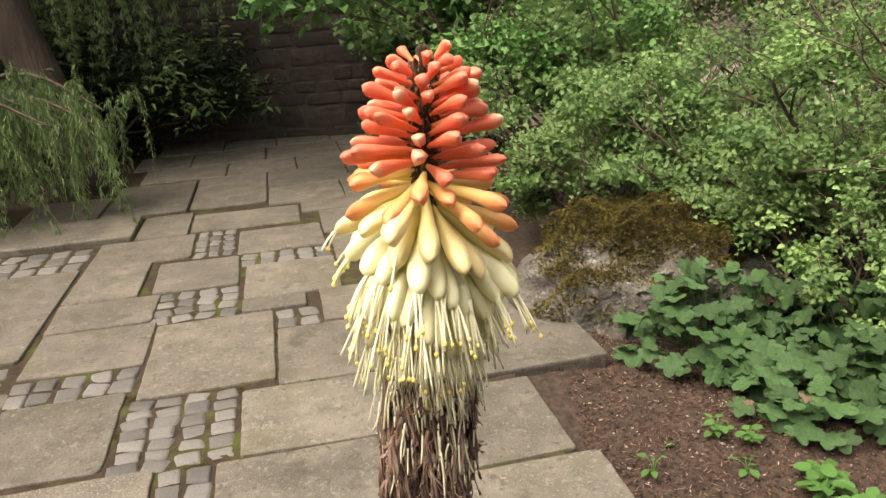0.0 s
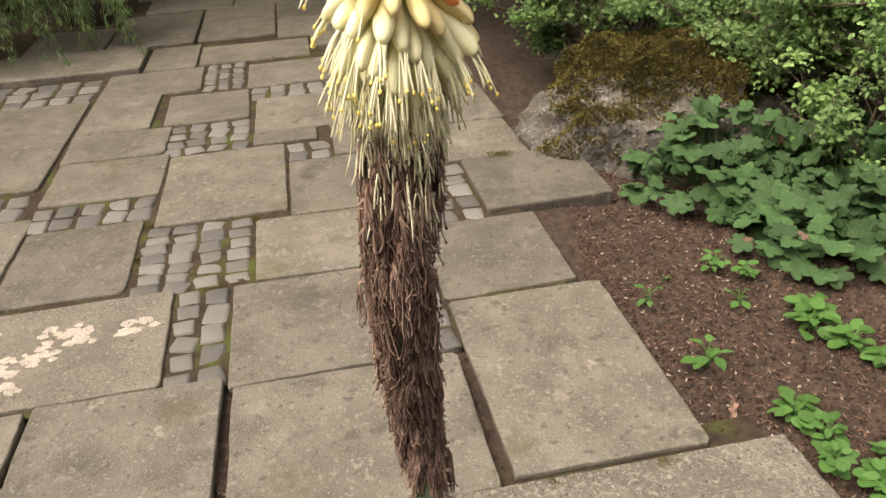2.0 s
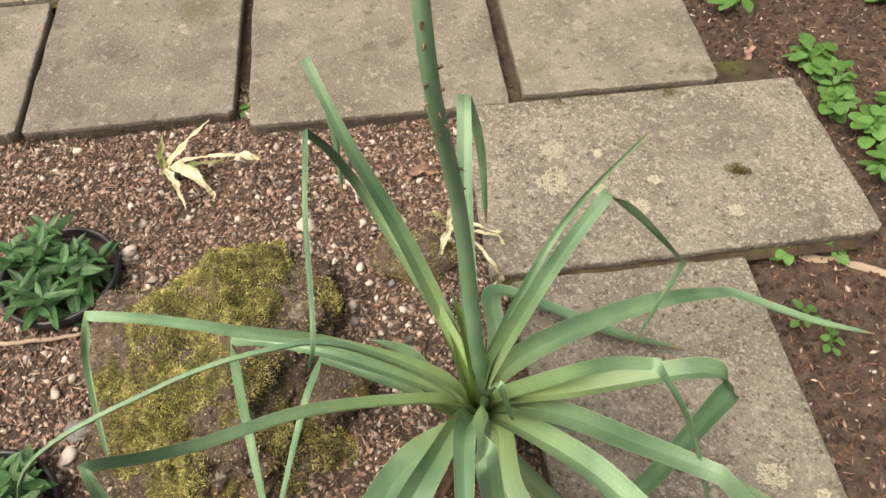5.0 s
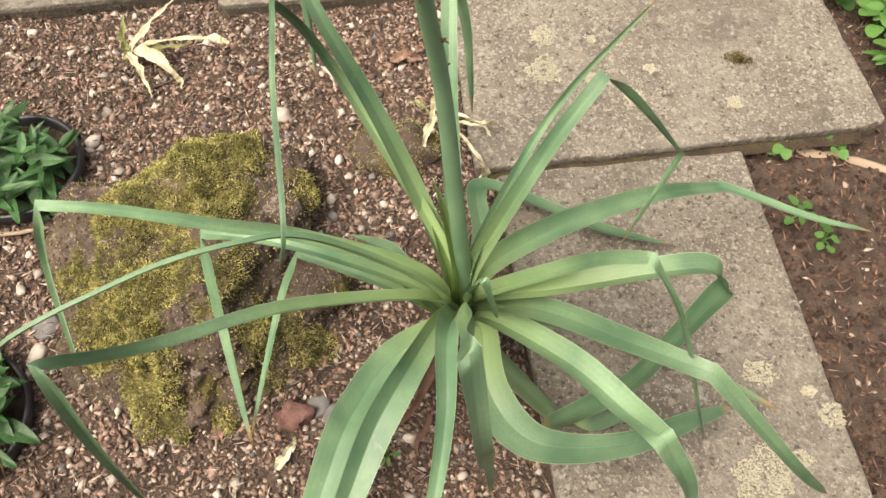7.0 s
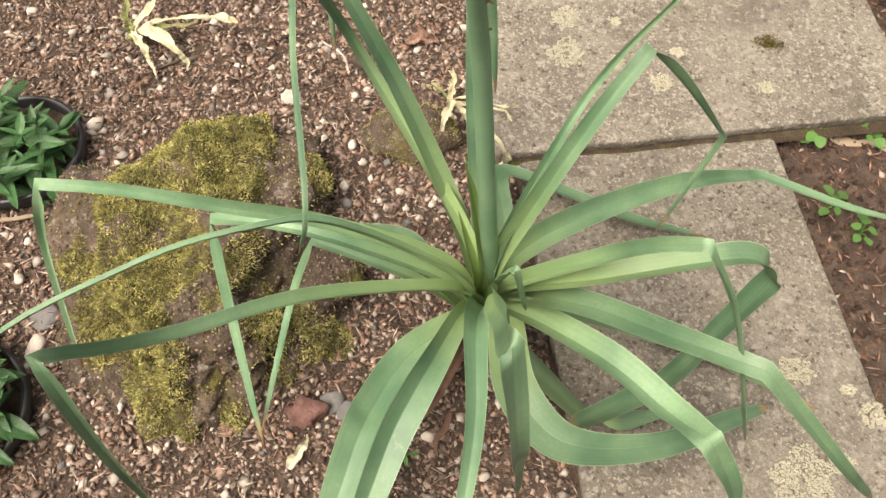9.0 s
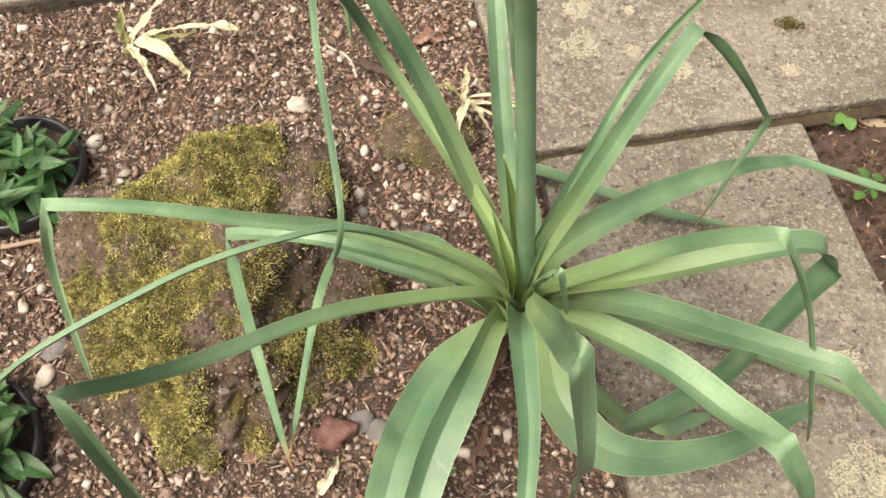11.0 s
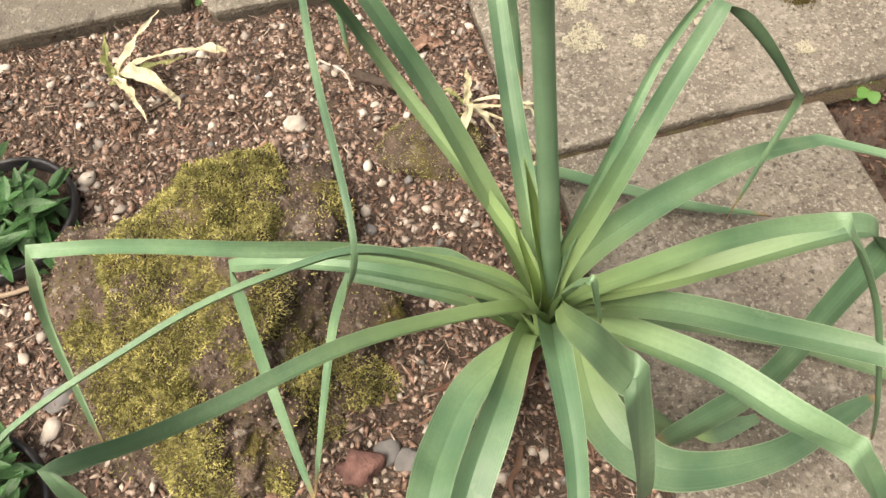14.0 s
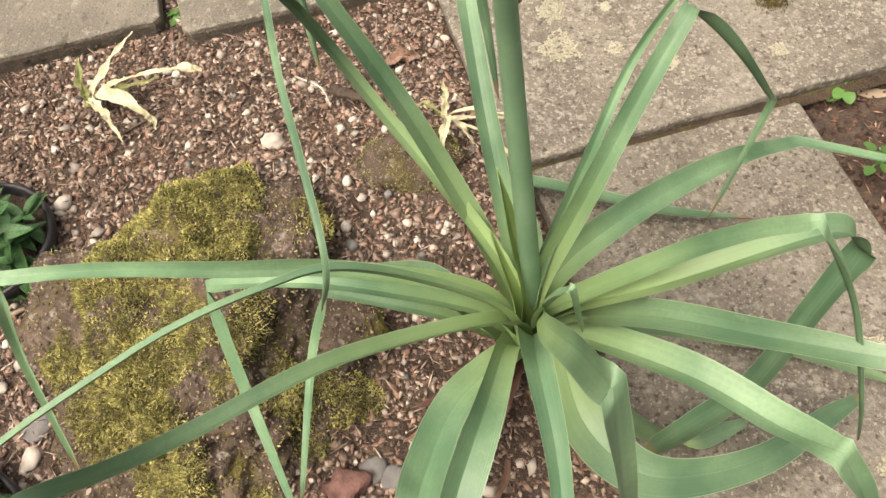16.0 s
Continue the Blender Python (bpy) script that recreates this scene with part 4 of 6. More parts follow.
def strap_leaf(points, width, kinks=(), keel=0.46, twist=0.0, taper=0.72, mat=None, label="", base=True, thin=0.0009, roll=()):
    """A long keeled strap leaf along a line: V-shaped in section, folded sharply at its kinks."""
    pts = [np.array(p, float) for p in points]
    if base:
        d = pts[0] - (0.065, 0.337, 0.0)
        d[2] = 0
        d /= np.linalg.norm(d) + 1e-6
        pts = [np.array([0.065, 0.337, 0.0]) + d * 0.008, np.array([0.065, 0.337, 0.06]) + d * 0.014] + pts
        kinks = [k + 2 for k in kinks]
    per = 7
    line = spline(pts, per, kinks) - POKER_AT
    n = len(line)
    # soften the folds a little
    tan, side, nrm = frames_along(line)
    s = np.linspace(0, 1, n)
    begin, power = (0.78, 2.4) if kinks else (0.3 * taper / 0.75, 1.7)
    if isinstance(width, (list, tuple)):
        marks = ([width[0] * 0.75, width[0] * 0.9] if base else []) + list(width)
        w = np.interp(np.arange(n) / per, np.arange(len(marks)), marks)
        w = np.convolve(np.pad(w, 4, mode="edge"), np.ones(9) / 9, "valid") * np.clip((1 - s) / 0.03, 0.08, 1)
        width = max(width)
    else:
        w = width * np.minimum(1.0, 0.72 + 1.6 * s) * np.clip(1 - np.clip((s - begin) / (1 - begin), 0, 1) ** power, 0.03, 1)
    k = 1.3 * keel * (1 - 0.4 * s)
    for q in kinks:
        k = k * (1 - 0.9 * np.exp(-((np.arange(n) - q * per) / 2.5) ** 2))
    wave = np.array([0.06 * noise.noise(Vector((i * 0.23, width * 900, 0))) for i in range(n)])
    ang = np.radians(twist) * s
    for q, turned in zip(kinks, roll):
        ang = ang + np.radians(turned) * np.clip((np.arange(n) - q * per + 1) / 3.0, 0, 1)
    sd = side * np.cos(ang)[:, None] + nrm * np.sin(ang)[:, None]
    nm = nrm * np.cos(ang)[:, None] - side * np.sin(ang)[:, None]
    vs = []
    for a, h in ((-1, 1), (-0.5, 0.32), (0, 0), (0.5, 0.32), (1, 1)):
        vs.append(line + sd * (w * 0.5 * a * (1 - 0.1 * k))[:, None] + nm * (w * (k * h * 0.75 + wave * abs(a) * (1 if a > 0 else -0.6)))[:, None])
    for a, h in ((0.5, 0.32), (0, 0), (-0.5, 0.32)):
        vs.append(line + sd * (w * 0.5 * a * (1 - 0.1 * k))[:, None] + nm * (w * (k * h * 0.75 + wave * abs(a) * (1 if a > 0 else -0.6)) - thin - (0.0012 if a == 0 else 0))[:, None])
    v = np.stack(vs, 1).reshape(-1, 3)
    f = []
    for i in range(n - 1):
        for j in range(8):
            jj_ = (j + 1) % 8
            f.append((i * 8 + j, (i + 1) * 8 + j, (i + 1) * 8 + jj_, i * 8 + jj_))
    f += [tuple(range(8)), tuple((n - 1) * 8 + j for j in range(7, -1, -1))]
    me = mesh_of("leaf", v, f, mat or LEAF)
    for key, values in (("across", np.tile([-1, -0.5, 0, 0.5, 1, 0.5, 0, -0.5], n)), ("along", np.repeat(s, 8))):
        me.attributes.new(key, "FLOAT", "POINT").data.foreach_set("value", np.asarray(values, dtype=np.float32))
    crease = me.attributes.new("sharp_edge", "BOOLEAN", "EDGE")
    crease.data.foreach_set("value", [e.vertices[0] % 8 == e.vertices[1] % 8 and e.vertices[0] % 8 in (0, 2, 4) for e in me.edges])
    return part_of("leaf", me, poker, label)


strap_leaf([(0.006, 0.350, 0.199), (-0.136, 0.324, 0.326), (-0.234, 0.284, 0.415), (-0.323, 0.267, 0.459), (-0.401, 0.258, 0.473), (-0.449, 0.247, 0.337), (-0.464, 0.171, 0.140)], [0.022, 0.02, 0.016, 0.0135, 0.013, 0.0125, 0.006], (4,), keel=0.5, roll=(65,))
strap_leaf([(0.012, 0.338, 0.167), (-0.125, 0.342, 0.247), (-0.220, 0.352, 0.257), (-0.315, 0.367, 0.231), (-0.290, 0.278, 0.115), (-0.234, 0.121, 0.005)], [0.026, 0.024, 0.022, 0.021, 0.021, 0.008], (3,), roll=(75,))
strap_leaf([(0.025, 0.306, 0.250), (-0.107, 0.283, 0.401), (-0.189, 0.247, 0.441), (-0.292, 0.182, 0.458), (-0.430, 0.088, 0.415), (-0.438, 0.001, 0.284)], [0.016, 0.012, 0.009, 0.008, 0.007, 0.003], (), keel=0.5)
strap_leaf([(0.032, 0.307, 0.207), (-0.126, 0.214, 0.356), (-0.233, 0.123, 0.443), (-0.262, 0.076, 0.519), (-0.278, 0.049, 0.578), (-0.279, 0.017, 0.411), (-0.291, -0.003, 0.208)], [0.023, 0.02, 0.018, 0.016, 0.0145, 0.012, 0.006], (4,), keel=0.55, roll=(60,))
strap_leaf([(0.035, 0.310, 0.098), (-0.034, 0.246, 0.110), (-0.071, 0.168, 0.118), (-0.085, 0.116, 0.132), (-0.108, 0.019, 0.110), (-0.162, -0.092, 0.037)], [0.036, 0.048, 0.054, 0.052, 0.045, 0.016], (), keel=0.34)
strap_leaf([(0.034, 0.318, 0.109), (0.003, 0.224, 0.167), (-0.018, 0.170, 0.177), (-0.039, 0.116, 0.166), (-0.068, 0.018, 0.127), (-0.115, -0.092, 0.044)], [0.030, 0.042, 0.048, 0.048, 0.040, 0.014], (), keel=0.4)
strap_leaf([(0.065, 0.312, 0.153), (0.053, 0.220, 0.309), (0.061, 0.111, 0.317), (0.055, 0.015, 0.296), (0.036, -0.061, 0.276)], [0.038, 0.032, 0.022, 0.017, 0.009], (), keel=0.5)
strap_leaf([(0.079, 0.333, 0.169), (0.071, 0.264, 0.287), (0.083, 0.200, 0.381), (0.080, 0.138, 0.490), (0.081, 0.115, 0.526), (0.103, 0.067, 0.376), (0.116, 0.082, 0.239), (0.130, 0.074, 0.088)], [0.020, 0.030, 0.036, 0.034, 0.032, 0.026, 0.019, 0.006], (4,), keel=0.28)
strap_leaf([(0.096, 0.306, 0.125), (0.114, 0.210, 0.134), (0.162, 0.154, 0.122), (0.223, 0.141, 0.116), (0.320, 0.161, 0.101), (0.420, 0.214, 0.067), (0.491, 0.249, 0.039)], [0.048, 0.062, 0.058, 0.044, 0.034, 0.03, 0.008], (), twist=30, keel=0.3)
strap_leaf([(0.098, 0.303, 0.173), (0.209, 0.220, 0.247), (0.280, 0.151, 0.277), (0.307, 0.110, 0.329), (0.368, 0.080, 0.211), (0.400, 0.062, 0.048)], [0.04, 0.044, 0.04, 0.03, 0.024, 0.01], (3,), keel=0.42)
strap_leaf([(0.102, 0.329, 0.158), (0.180, 0.279, 0.265), (0.268, 0.221, 0.333), (0.352, 0.174, 0.379), (0.493, 0.119, 0.231), (0.598, 0.123, 0.085)], [0.034, 0.036, 0.031, 0.022, 0.018, 0.008], (3,), keel=0.45)
strap_leaf([(0.081, 0.339, 0.153), (0.183, 0.298, 0.352), (0.225, 0.264, 0.457), (0.252, 0.234, 0.522), (0.310, 0.209, 0.420), (0.365, 0.174, 0.276), (0.411, 0.164, 0.152)], [0.026, 0.022, 0.017, 0.0135, 0.01, 0.0075, 0.004], (3,), roll=(40,))
strap_leaf([(0.086, 0.332, 0.163), (0.192, 0.298, 0.301), (0.309, 0.312, 0.345), (0.369, 0.326, 0.336), (0.400, 0.321, 0.307), (0.367, 0.289, 0.233), (0.315, 0.238, 0.140), (0.262, 0.216, 0.063), (0.200, 0.197, -0.008)], [0.03, 0.034, 0.036, 0.036, 0.034, 0.028, 0.028, 0.036, 0.022], (4,), roll=(50,), keel=0.4)
strap_leaf([(0.089, 0.367, 0.182), (0.174, 0.424, 0.218), (0.333, 0.528, 0.175), (0.497, 0.631, 0.075), (0.647, 0.606, 0.040), (0.780, 0.610, 0.003)], [0.036, 0.04, 0.03, 0.019, 0.016, 0.005], (3,))
strap_leaf([(0.080, 0.42, 0.10), (0.085, 0.50, 0.07), (0.076, 0.616, 0.030), (0.193, 0.589, 0.023), (0.303, 0.553, 0.021), (0.428, 0.543, 0.006)], [0.026, 0.032, 0.040, 0.040, 0.036, 0.006], (), keel=0.22)
strap_leaf([(0.075, 0.355, 0.204), (0.110, 0.361, 0.366), (0.158, 0.409, 0.465), (0.207, 0.468, 0.516), (0.264, 0.476, 0.450), (0.343, 0.498, 0.339), (0.291, 0.433, 0.185)], [0.027, 0.024, 0.021, 0.018, 0.018, 0.0085, 0.004], (3, 5), keel=0.45, roll=(40, 0))
strap_leaf([(0.072, 0.354, 0.228), (0.116, 0.387, 0.416), (0.166, 0.448, 0.502), (0.229, 0.431, 0.671)], [0.016, 0.012, 0.009, 0.002], (), keel=0.5)
strap_leaf([(0.026, 0.413, 0.172), (-0.061, 0.481, 0.378), (-0.135, 0.529, 0.515), (-0.189, 0.590, 0.595), (-0.165, 0.579, 0.490), (-0.154, 0.533, 0.385)], [0.03, 0.025, 0.018, 0.013, 0.012, 0.004], (3,), keel=0.45)
strap_leaf([(0.031, 0.397, 0.196), (-0.104, 0.528, 0.351), (-0.156, 0.536, 0.472), (-0.174, 0.495, 0.561), (-0.154, 0.385, 0.550), (-0.118, 0.237, 0.520), (-0.133, 0.227, 0.438)], [0.022, 0.017, 0.013, 0.01, 0.009, 0.0085, 0.003], (3,), keel=0.45)
strap_leaf([(0.051, 0.403, 0.176), (0.024, 0.547, 0.299), (0.002, 0.761, 0.389), (0.032, 0.734, 0.300), (0.052, 0.667, 0.173)], [0.03, 0.028, 0.023, 0.018, 0.006], (2,), keel=0.45)
strap_leaf([(-0.037, 0.341, 0.158), (-0.112, 0.349, 0.193), (-0.179, 0.361, 0.206), (-0.211, 0.306, 0.115), (-0.244, 0.140, -0.004)], [0.02, 0.018, 0.012, 0.019, 0.006], (2,), keel=0.3, roll=(40,))
strap_leaf([(0.058, 0.347, 0.20), (0.039, 0.357, 0.34), (0.023, 0.345, 0.46)], 0.030, taper=0.6, mat=LEAF_YOUNG)
strap_leaf([(0.045, 0.350, 0.18), (0.030, 0.357, 0.26), (0.018, 0.36, 0.33)], 0.022, taper=0.6, mat=LEAF_YOUNG)
strap_leaf([(0.073, 0.330, 0.170), (0.082, 0.308, 0.260), (0.089, 0.289, 0.320), (0.093, 0.285, 0.325), (0.102, 0.285, 0.280), (0.117, 0.288, 0.210)], [0.012, 0.013, 0.013, 0.012, 0.010, 0.006], (2,), keel=0.4)
strap_leaf([(-0.016, 0.357, 0.15), (-0.059, 0.419, 0.12), (-0.108, 0.469, 0.06), (-0.15, 0.51, 0.0)], 0.042, taper=0.8)
strap_leaf([(0.116, 0.345, 0.086), (0.196, 0.350, 0.075), (0.324, 0.345, 0.030), (0.412, 0.333, 0.011), (0.574, 0.262, 0.012)], [0.022, 0.024, 0.022, 0.028, 0.008], (), mat=LEAF_DRY, label="browning leaf lying on the slab", keel=0.2)
strap_leaf([(0.16, 0.26, 0.05), (0.25, 0.215, -0.005), (0.33, 0.245, -0.012)], 0.040, taper=0.85, mat=LEAF_DRY, label="browning leaf lying on the slab")
strap_leaf([(0.245, 0.222, 0.012), (0.275, 0.213, 0.006), (0.31, 0.222, 0.003), (0.35, 0.235, 0.0)], [0.012, 0.03, 0.026, 0.008], (), keel=0.15, base=False, label="leaf end lying on the slab")
drnd = random.Random(23)
for x, y, az in ((-0.03, 0.27, 200), (-0.02, 0.22, 230), (0.03, 0.21, 260), (0.16, 0.24, 300)):
    a, ln = radians(az), drnd.uniform(0.05, 0.09)
    d = np.array([math.cos(a), math.sin(a), 0])
    at = np.array([x, y, -0.022])
    strap_leaf([at, at + d * ln * 0.4 + (0, 0, drnd.uniform(0.0, 0.008)), at + d * ln * 0.8 + (drnd.uniform(-0.012, 0.012), 0.006, 0.006), at + d * ln + (0, 0, -0.004)],
               [0.006, 0.011, 0.008, 0.002], (), keel=0.15, mat=DEADLEAF, label="dead brown leaf at the foot of the plant", base=False)
for pts, wd in (([(0.02, 0.29, 0.02), (-0.04, 0.26, -0.01), (-0.09, 0.235, -0.032)], 0.020), ([(0.03, 0.27, 0.02), (0.0, 0.21, -0.015), (-0.04, 0.17, -0.035)], 0.018),
                ([(0.0, 0.31, 0.03), (-0.06, 0.29, 0.0), (-0.10, 0.29, -0.03)], 0.022), ([(0.09, 0.27, 0.02), (0.12, 0.22, -0.02), (0.13, 0.18, -0.035)], 0.018), ([(0.03, 0.36, 0.04), (-0.02, 0.40, 0.0), (-0.05, 0.43, -0.03)], 0.02)):
    strap_leaf(pts, wd, mat=DEADLEAF, taper=0.9, label="dead brown leaf at the foot of the plant")

# ---- stones ----
def mossy_rock(at, radius, squash, seed, moss_count, moss_where, label, name="rock", level=5, rough=0.22, mats=(ROCK, MOSS), tuft=0.009, turn=0.0, cushion=0.0, slim=0.45, grit=2600):
    """A rough stone with a pelt of small moss tufts where moss_where(x, y, z) is high."""
    ob = thing(name, label, "rock", at, turn=turn)
    v, f = blob(radius, squash, rough, 1.5, seed, level, flat=-0.3 * radius * squash[2])
    v = np.array([q * (1 + 0.05 * noise.fractal(Vector(q / radius) * 6, 1.0, 2.0, 4)) for q in v])
    v = np.array([q * (1 + cushion / radius * min(1.0, max(0.0, moss_where(*q))) * (0.7 + 0.6 * noise.noise(Vector(q) * 40))) for q in v])
    v = np.array([q * (1 + 0.035 * noise.fractal(Vector(q / radius) * 17, 1.0, 2.0, 3)) for q in v])
    part_of("stone_body", mesh_of("stone_body", v, f, mats[0]), ob)
    tri = np.array([q[:3] for q in f])
    a, b, c = v[tri[:, 0]], v[tri[:, 1]], v[tri[:, 2]]
    nrm = np.cross(b - a, c - a)
    area = np.linalg.norm(nrm, axis=1)
    nrm /= area[:, None] + 1e-12
    mid = (a + b + c) / 3
    weight = np.array([max(0.0, moss_where(*p)) for p in mid]) * area * (nrm[:, 2] > 0.0)
    pick = rng.choice(len(tri), moss_count, p=weight / weight.sum())
    w = rng.dirichlet((1, 1, 1), moss_count)
    pos = a[pick] * w[:, :1] + b[pick] * w[:, 1:2] + c[pick] * w[:, 2:]
    ahead = nrm[pick] + rng.normal(0, 0.85, (moss_count, 3))
    mv, mf = leaf_cloud(pos - nrm[pick] * tuft * 0.2, tuft, tuft * slim, 0.2, 0.0, ahead)
    bare = np.array([max(0.0, 0.5 - moss_where(*p)) for p in mid]) * area * (nrm[:, 2] > 0.0)
    if bare.sum() > 0:
        pick = rng.choice(len(tri), grit, p=bare / bare.sum())
        gv, gf = chips(mid[pick] + nrm[pick] * 0.0006, 0.011 * radius, 0.7)
        part_of("grit", mesh_of("grit", gv, gf, CRUMB, False), ob, "gritty crumbs on the bare stone", kind="stuff")
    part_of("moss", mesh_of("moss", mv, mf, mats[1]), ob, "cushion of yellow-green moss", kind="stuff")
    return ob


MOSS_SPOTS = [(-0.03, 0.19, 0.085), (0.03, 0.11, 0.055), (-0.07, 0.06, 0.07), (-0.09, -0.10, 0.085), (0.0, -0.06, 0.07), (-0.04, -0.18, 0.06), (0.185, 0.17, 0.045), (0.215, -0.13, 0.055), (0.15, -0.10, 0.04), (-0.01, -0.25, 0.045), (0.10, -0.235, 0.025), (-0.13, 0.03, 0.03), (-0.10, 0.15, 0.04)]


def moss_on_rock(x, y, z):
    """How thick the moss lies: a few cushions with ragged edges, thin between them."""
    best = max(1.0 - math.hypot(x - a, y - b) / (1.35 * r) for a, b, r in MOSS_SPOTS)
    return 0.02 + min(1.0, max(0.0, 2.2 * (best - 0.04 + 0.75 * noise.fractal(Vector((x * 14, y * 14, 4.0)), 1, 2, 4))))


mossy_rock((-0.392, 0.405, -0.045), 0.250, (0.92, 1.14, 0.62), 3.0, 95000, moss_on_rock,
           "low dark stone half covered in yellow-green moss", rough=0.34, level=6, cushion=0.014, tuft=0.0072, slim=0.26)
mossy_rock((-0.085, 0.725, -0.045), 0.085, (1.1, 0.75, 0.75), 8.0, 3200,
           lambda x, y, z: 1 if noise.noise(Vector((x * 30, y * 30, 1))) > -0.1 else 0.05, "small stone with a little moss beside the plant", level=4, tuft=0.005, slim=0.25)
mossy_rock((0.80, 3.22, -0.06), 0.52, (1.12, 0.78, 0.86), 5.0, 80000,
           lambda x, y, z: min(1.0, max(0, (z - 0.235 + 0.14 * noise.noise(Vector((x * 4, y * 4, 7)))) * 9)) + (0.25 if noise.noise(Vector((x * 5, y * 5, 2))) > 0.25 else 0) * (z > 0.05), "large lichened boulder with a brown-green moss cap", "boulder",
           rough=0.26, mats=(BOULDER, BOULDER_MOSS), tuft=0.020, slim=0.35, cushion=0.02)
mossy_rock((1.50, 2.12, -0.06), 0.20, (1.0, 1.0, 0.9), 12.0, 1200, lambda x, y, z: 0.4, "grey-brown stone at the edge of the bed", "boulder", level=4, mats=(BOULDER, BOULDER_MOSS), tuft=0.01)


def single_stone(name, at, r, squash, seed, mat, label, turn=0.0):
    v, f = blob(r, squash, 0.25 if squash[2] < 0.7 else 0.5, 1.4, seed, 3 if r > 0.02 else 2)
    ob = new(name, mesh_of(name, v, f, mat))
    ob.matrix_basis = pose(*at, 0, 0, turn)
    return tagged(ob, label, "stone")


single_stone("red_stone", (-0.19, 0.185, -0.03), 0.028, (1.0, 0.9, 0.75), 2.0, REDSTONE, "rough red-brown stone on the soil", 20)
single_stone("flat_stone", (-0.155, 0.205, -0.032), 0.022, (1.0, 0.8, 0.3), 4.0, SLATE, "flat grey stone on the soil", 60)
single_stone("flat_stone", (-0.125, 0.195, -0.032), 0.021, (1.0, 0.8, 0.35), 5.0, SLATE, "flat grey stone on the soil", 10)
single_stone("flat_stone", (-0.645, 0.295, -0.034), 0.026, (1.0, 0.85, 0.25), 6.0, SLATE, "flat grey stone on the soil", 30)
single_stone("flat_stone", (-0.64, 0.25, -0.034), 0.019, (1.0, 0.8, 0.5), 7.0, PEBBLE, "pale stone on the soil", 80)
for k, (x, y, r) in enumerate([(-0.331, 0.783, 0.027), (-0.683, 0.682, 0.023), (-0.20, 0.69, 0.014), (-0.165, 0.70, 0.011), (-0.175, 0.655, 0.012), (-0.13, 0.66, 0.012), (-0.20, 0.60, 0.015),
                               (-0.19, 0.565, 0.016), (-0.90, 0.945, 0.016), (-0.80, 0.90, 0.012), (-0.635, 0.66, 0.010), (-0.10, 0.60, 0.012), (-0.085, 0.565, 0.010), (-0.04, 0.58, 0.010), (-0.27, 0.90, 0.010),
                               (-0.02, 1.0, 0.013), (-0.69, 0.565, 0.012), (-0.72, 0.43, 0.011), (-0.71, 0.36, 0.013), (0.0, 0.17, 0.014), (0.09, 0.12, 0.012), (-0.06, 0.55, 0.009), (-0.24, 0.62, 0.009)]):
    single_stone("pebble", (x, y, -0.036 + r * 0.2), r * 0.78, (1.0, 0.75, 0.62), k * 1.9, PEBBLE if k not in (3, 5, 7) else SLATE, "small pale pebble on the soil", k * 47)["group"] = "pebbles in the bed"


# ---- wilted leaf tufts, fallen leaves, sticks ----
def ribbon(points, width, mat, parent, name="blade", label="", curl=0.3, taper=True, per=14):
    line = spline(points, per)
    line = line + np.cumsum(rng.normal(0, 0.00035, line.shape), axis=0) + rng.normal(0, 0.0004, line.shape)
    tan, side, nrm = frames_along(line)
    s = np.linspace(0, 1, len(line))
    turn = rng.uniform(-1.2, 1.2) * s + 0.35 * np.sin(s * 17 + rng.uniform(0, 6))
    side, nrm = side * np.cos(turn)[:, None] + nrm * np.sin(turn)[:, None], nrm * np.cos(turn)[:, None] - side * np.sin(turn)[:, None]
    if isinstance(width, (list, tuple)):
        width, taper = np.interp(s * (len(width) - 1), np.arange(len(width)), width), False
        width = width * (1 + 0.22 * np.sin(s * 23 + rng.uniform(0, 6)))
    w = width * (1 + 0.10 * np.sin(s * rng.uniform(5, 9) + rng.uniform(0, 6))) * (np.sin(np.pi * np.clip(0.12 + 0.88 * s, 0, 1)) ** 0.7 if taper else np.ones(len(line)))
    vs = []
    for a, h in ((-1, 1), (0, 0), (1, 1), (0, -0.14)):
        tw = 1 + 0.2 * np.sin(s * 9 + a)
        vs.append(line + side * (w * 0.5 * a * tw)[:, None] + nrm * (w * curl * h)[:, None])
    v = np.stack(vs, 1).reshape(-1, 3)
    f = [(i * 4 + j, (i + 1) * 4 + j, (i + 1) * 4 + (j + 1) % 4, i * 4 + (j + 1) % 4) for i in range(len(line) - 1) for j in range(4)]
    return part_of(name, mesh_of(name, v, f, mat, False), parent, label)


tuft = thing("wilted_tuft", "wilted bleached leaf tuft lying on the soil", "dead leaves", (-0.672, 0.894, -0.035), group="wilted tufts")
ribbon([(0, 0, 0.02), (0.06, 0.004, 0.05), (0.114, 0.010, 0.06), (0.163, 0.019, 0.06), (0.191, 0.020, 0.058), (0.213, 0.020, 0.05)], [0.0097, 0.0119, 0.0086, 0.0086, 0.0206, 0.0065], WILT, tuft)
ribbon([(0, 0, 0.02), (0.058, -0.002, 0.040), (0.105, 0.006, 0.048), (0.140, 0.016, 0.050)], [0.010, 0.013, 0.009, 0.002], WILT_GREEN, tuft)
ribbon([(0, 0, 0.02), (0.033, 0.029, 0.05), (0.052, 0.073, 0.06), (0.077, 0.126, 0.06)], [0.0108, 0.0173, 0.0097, 0.0022], WILT, tuft)
ribbon([(0, 0, 0.02), (-0.002, 0.019, 0.05), (-0.007, 0.060, 0.065)], [0.0130, 0.0151, 0.0033], WILT_GREEN, tuft)
